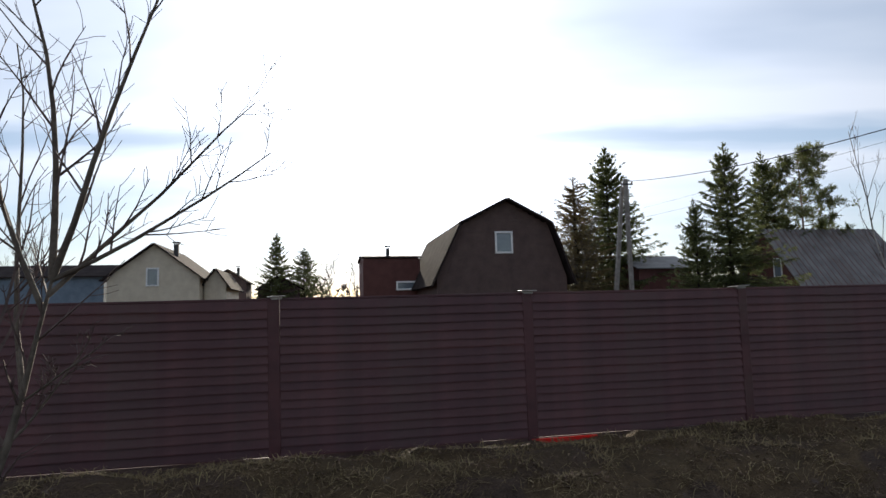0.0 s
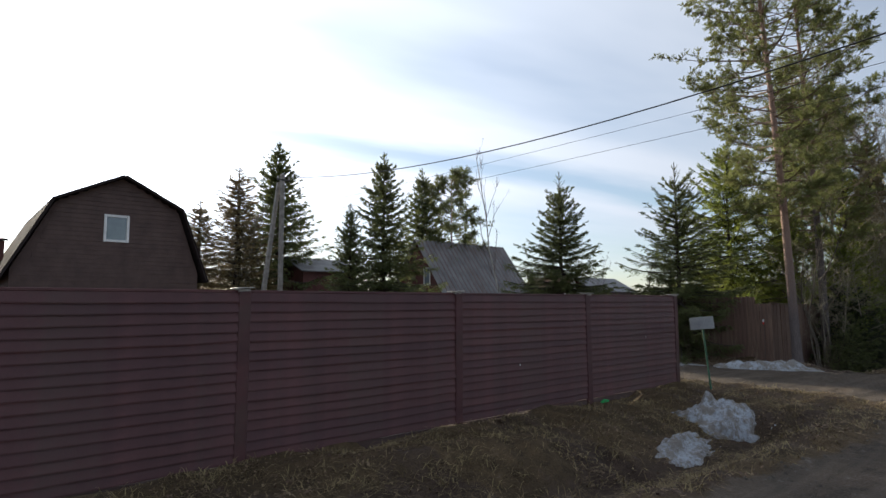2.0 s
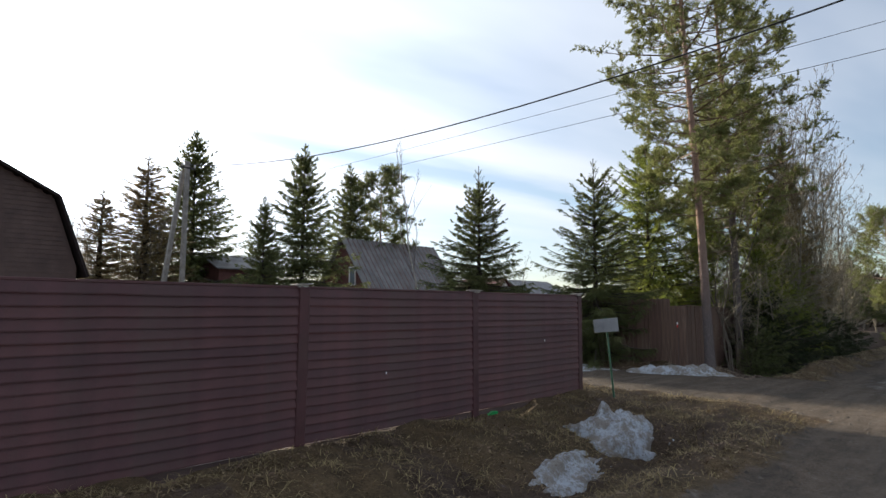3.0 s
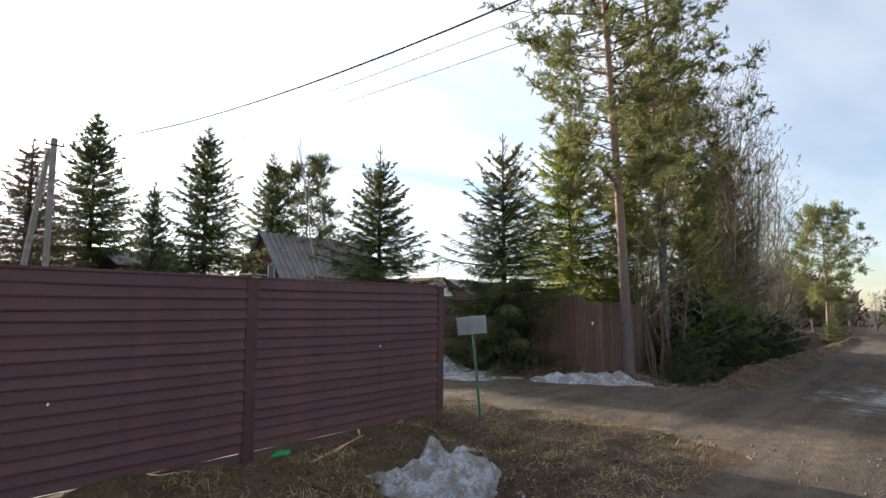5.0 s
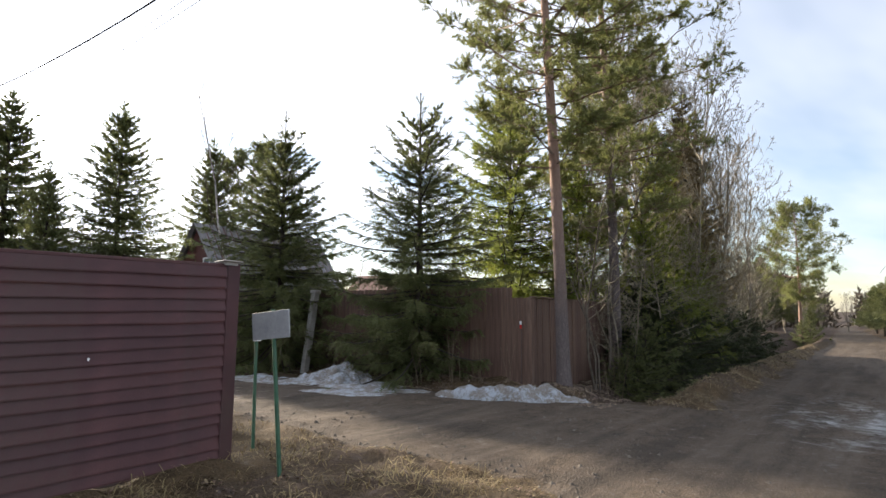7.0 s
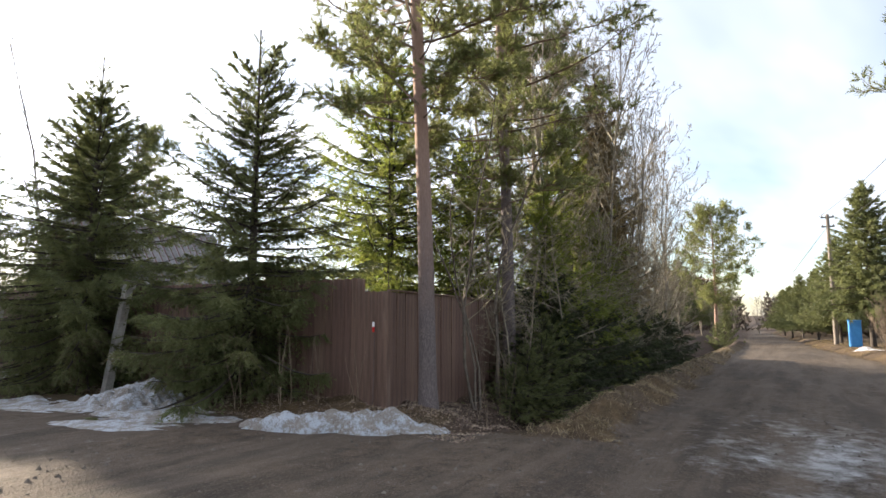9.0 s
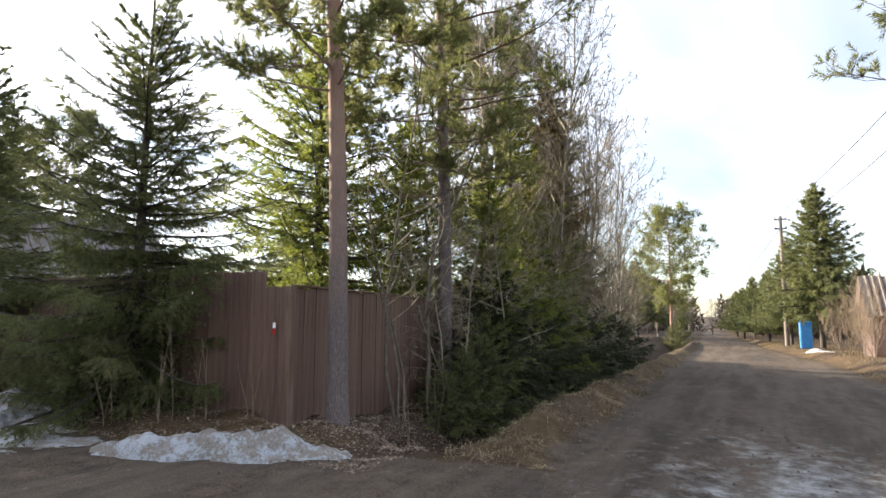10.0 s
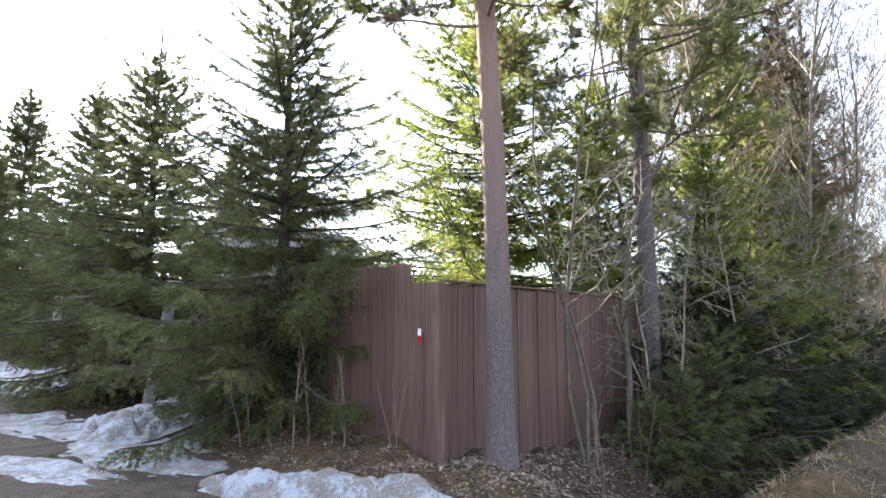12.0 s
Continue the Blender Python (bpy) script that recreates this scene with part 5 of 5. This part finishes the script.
snow_heap("snowdrift", 16.8, 12.3, 1.4, 0.5, 0.05, 1.7, 13, SN)
snow_heap("snowdrift", 17.15, 9.9, 0.95, 0.5, 0.07, 1.75, 21, "thin icy snow sheet at the road edge")
snow_heap("snowdrift", 17.6, 18.0, 3.0, 0.9, 0.4, 1.55, 14, SN)
snow_heap("snowdrift", 17.2, 26.5, 3.0, 0.8, 0.35, 1.55, 15, SN)
snow_heap("snowdrift", 47.5, -1.2, 1.2, 0.4, 0.12, 0.2, 16, SN)


# ---- dead grass and litter ----
def blades(name, rng, pts, h0, h1, wid, label, mat, flat=0.5, category="grass"):
    n = len(pts)
    base = np.stack([pts[:, 0], pts[:, 1], ground_z(pts[:, 0], pts[:, 1]) - 0.01], 1)
    az = rng.uniform(0, 6.283, n)
    d = np.stack([np.cos(az), np.sin(az), np.zeros(n)], 1)
    h = rng.uniform(h0, h1, (n, 1))
    bend = rng.uniform(0.35, 1.15, (n, 1)) * flat
    sd = np.stack([-np.sin(az), np.cos(az), np.zeros(n)], 1) * wid
    up = np.array([[0, 0, 1.0]])
    mid = base + (d * bend * 0.8 + up * np.clip(1 - 0.6 * bend, 0.12, 1)) * h * 0.55
    tip = mid + (d * bend * 1.3 + up * np.clip(0.7 - bend * 0.95, -0.35, 1)) * h * 0.5
    V = np.stack([base - sd, base + sd, mid + sd * 0.8, mid - sd * 0.8, tip], 1).reshape(-1, 3)
    k = np.arange(n)[:, None] * 5
    F = np.concatenate([k + np.array([[0, 1, 2]]), k + np.array([[0, 2, 3]]), k + np.array([[3, 2, 4]])])
    return tagged(mesh_np(name, V, F, mat), label, category, kind="stuff")


def scatter(rng, n, x0, x1, y0, y1, keep):
    p = np.stack([rng.uniform(x0, x1, n), rng.uniform(y0, y1, n)], 1)
    return p[rng.uniform(0, 1, n) < keep(p[:, 0], p[:, 1])]


def clumpy(x, y, cell, seed):
    return np.clip(0.5 + 1.2 * lattice(x, y, cell, seed), 0, 1)


rng = R(77)
off_road = lambda x, y: (road_mask(x, y) < 0.35)
blades("grass", rng, scatter(rng, 70000, -7, 13.9, 2.3, 6.45, lambda x, y: off_road(x, y) * (0.1 + 0.9 * clumpy(x, y, 0.3, 61) ** 1.5)), 0.06, 0.24, 0.004, "matted dead straw-coloured grass on the verge", M["grass"], 1.4)
blades("grass", rng, scatter(rng, 16000, 11.5, 14.2, 6.5, 14, lambda x, y: off_road(x, y) * clumpy(x, y, 0.5, 62)), 0.04, 0.12, 0.004, "short dead grass beside the side road", M["grass"], 1.0)
blades("grass", rng, scatter(rng, 60000, 18.8, 46, 3.4, 6.0, lambda x, y: off_road(x, y) * (np.abs(y - 0.55 - left_edge(x)) < 0.75) * (0.25 + 0.75 * clumpy(x, y, 0.35, 68))), 0.05, 0.2, 0.005, "dry grass on the bank beside the ditch", M["straw"], 1.35)
blades("grass", rng, scatter(rng, 9000, 17.9, 20.2, 5.7, 14, lambda x, y: off_road(x, y) * (x < 19.2) * (0.1 + clumpy(x, y, 0.3, 63))), 0.04, 0.2, 0.0035, "matted dry grass at the foot of the plank fence", M["litter"], 1.5)
blades("grass", rng, scatter(rng, 9000, 30, 70, -3.5, 1.2, lambda x, y: off_road(x, y) * clumpy(x, y, 0.8, 64)), 0.05, 0.25, 0.008, "dry grass on the far verge", M["grass"], 0.9)
blades("dead_leaves", rng, scatter(rng, 30000, 17.9, 26, 5.3, 7.25, lambda x, y: 0.3 + clumpy(x, y, 0.5, 65)), 0.025, 0.07, 0.016, "brown fallen leaves under the saplings", M["leaf"], 1.2, "leaf litter")

blades("dead_leaves", rng, scatter(rng, 30000, -4, 13.6, 2.6, 6.4, lambda x, y: off_road(x, y) * clumpy(x, y, 0.45, 66)), 0.02, 0.075, 0.014, "brown leaf litter and chaff on the verge", M["litter"], 1.3, "leaf litter")

blades("dead_leaves", rng, scatter(rng, 14000, 17.8, 19.05, 7.2, 14, lambda x, y: off_road(x, y) * (0.25 + clumpy(x, y, 0.4, 69))), 0.025, 0.07, 0.014, "brown needles and leaves under the spruces", M["leaf"], 1.3, "leaf litter")


def stones(name, rng, pts, r0, r1, label):
    """Loose road stones: squashed six-cornered lumps."""
    n = len(pts)
    base = np.array([(1, 0, 0), (0, 1, 0), (-1, 0, 0), (0, -1, 0), (0.1, 0.1, 0.8), (0, 0, -0.6)])
    tri = np.array([(0, 1, 4), (1, 2, 4), (2, 3, 4), (3, 0, 4), (1, 0, 5), (2, 1, 5), (3, 2, 5), (0, 3, 5)])
    r = rng.uniform(0, 1, (n, 1, 1)) ** 2.5 * (r1 - r0) + r0
    V = base[None] * r * rng.uniform(0.6, 1.3, (n, 6, 3))
    V += np.stack([pts[:, 0], pts[:, 1], ground_z(pts[:, 0], pts[:, 1])], 1)[:, None]
    F = tri[None] + (np.arange(n) * 6)[:, None, None]
    return tagged(mesh_np(name, V.reshape(-1, 3), F.reshape(-1, 3), M["stone"]), label, "gravel", kind="stuff")


stones("gravel", rng, scatter(rng, 16000, 6, 24, 0.2, 9, lambda x, y: (road_mask(x, y) > 0.3) * (0.08 + 0.9 * (road_mask(x, y) < 0.97) + 0.25 * clumpy(x, y, 1.2, 67))), 0.006, 0.032, "loose grey stones on the gravel road")
# small finds at the fences
# White chips added in place of shiny dots on the louvres.
for x, z in ((7.24, 0.78), (10.82, 1.05)):
    d = thing("fence_tag", (x, FY - 0.05, z), "tiny white chip added for a bright dot on the red fence", "tag")
    part("tag", box(-0.008, 0.008, -0.004, 0.004, -0.012, 0.012, 0.002, pose(0, 0, 0, 0, 15, 0)), M["ribbon"], d)
gs = thing("plastic_scrap", (9.35, 6.4, gz(9.35, 6.4)), "crumpled bright green plastic scrap at the fence foot", "plastic scrap")
part("scrap", prism([(-0.14, 0, 0.0), (0.12, 0.02, 0.0), (0.15, 0.03, 0.03), (0.02, 0.02, 0.05), (-0.1, 0, 0.02)], (0.01, 0.05, 0)), M["green_scrap"], gs)
strip = thing("plastic_strip", (0.4, 6.44, gz(0.4, 6.44) + 0.012), "bright red plastic strip lying under the fence", "plastic strip")
part("strip", box(-0.42, 0.42, -0.012, 0.012, 0.0, 0.055, 0.004), M["red"], strip)
mk = thing("ribbon_stake", (19.06, 7.42, gz(19.06, 7.42)), "thin stick with a red and white ribbon before the plank fence", "stake")
mesh_np("stick", *tube_mesh([[((0, 0, -0.05), 0.008), ((0.01, -0.02, 1.2), 0.006)]], 5), M["dark_twig"], mk)
part("ribbon", box(-0.006, 0.006, -0.02, 0.02, 1.17, 1.24, 0.002), M["ribbon"], mk, "white ribbon knot")
part("ribbon_tail", box(-0.005, 0.005, -0.02, 0.02, 1.09, 1.165, 0.002), M["red"], mk, "red ribbon tail")
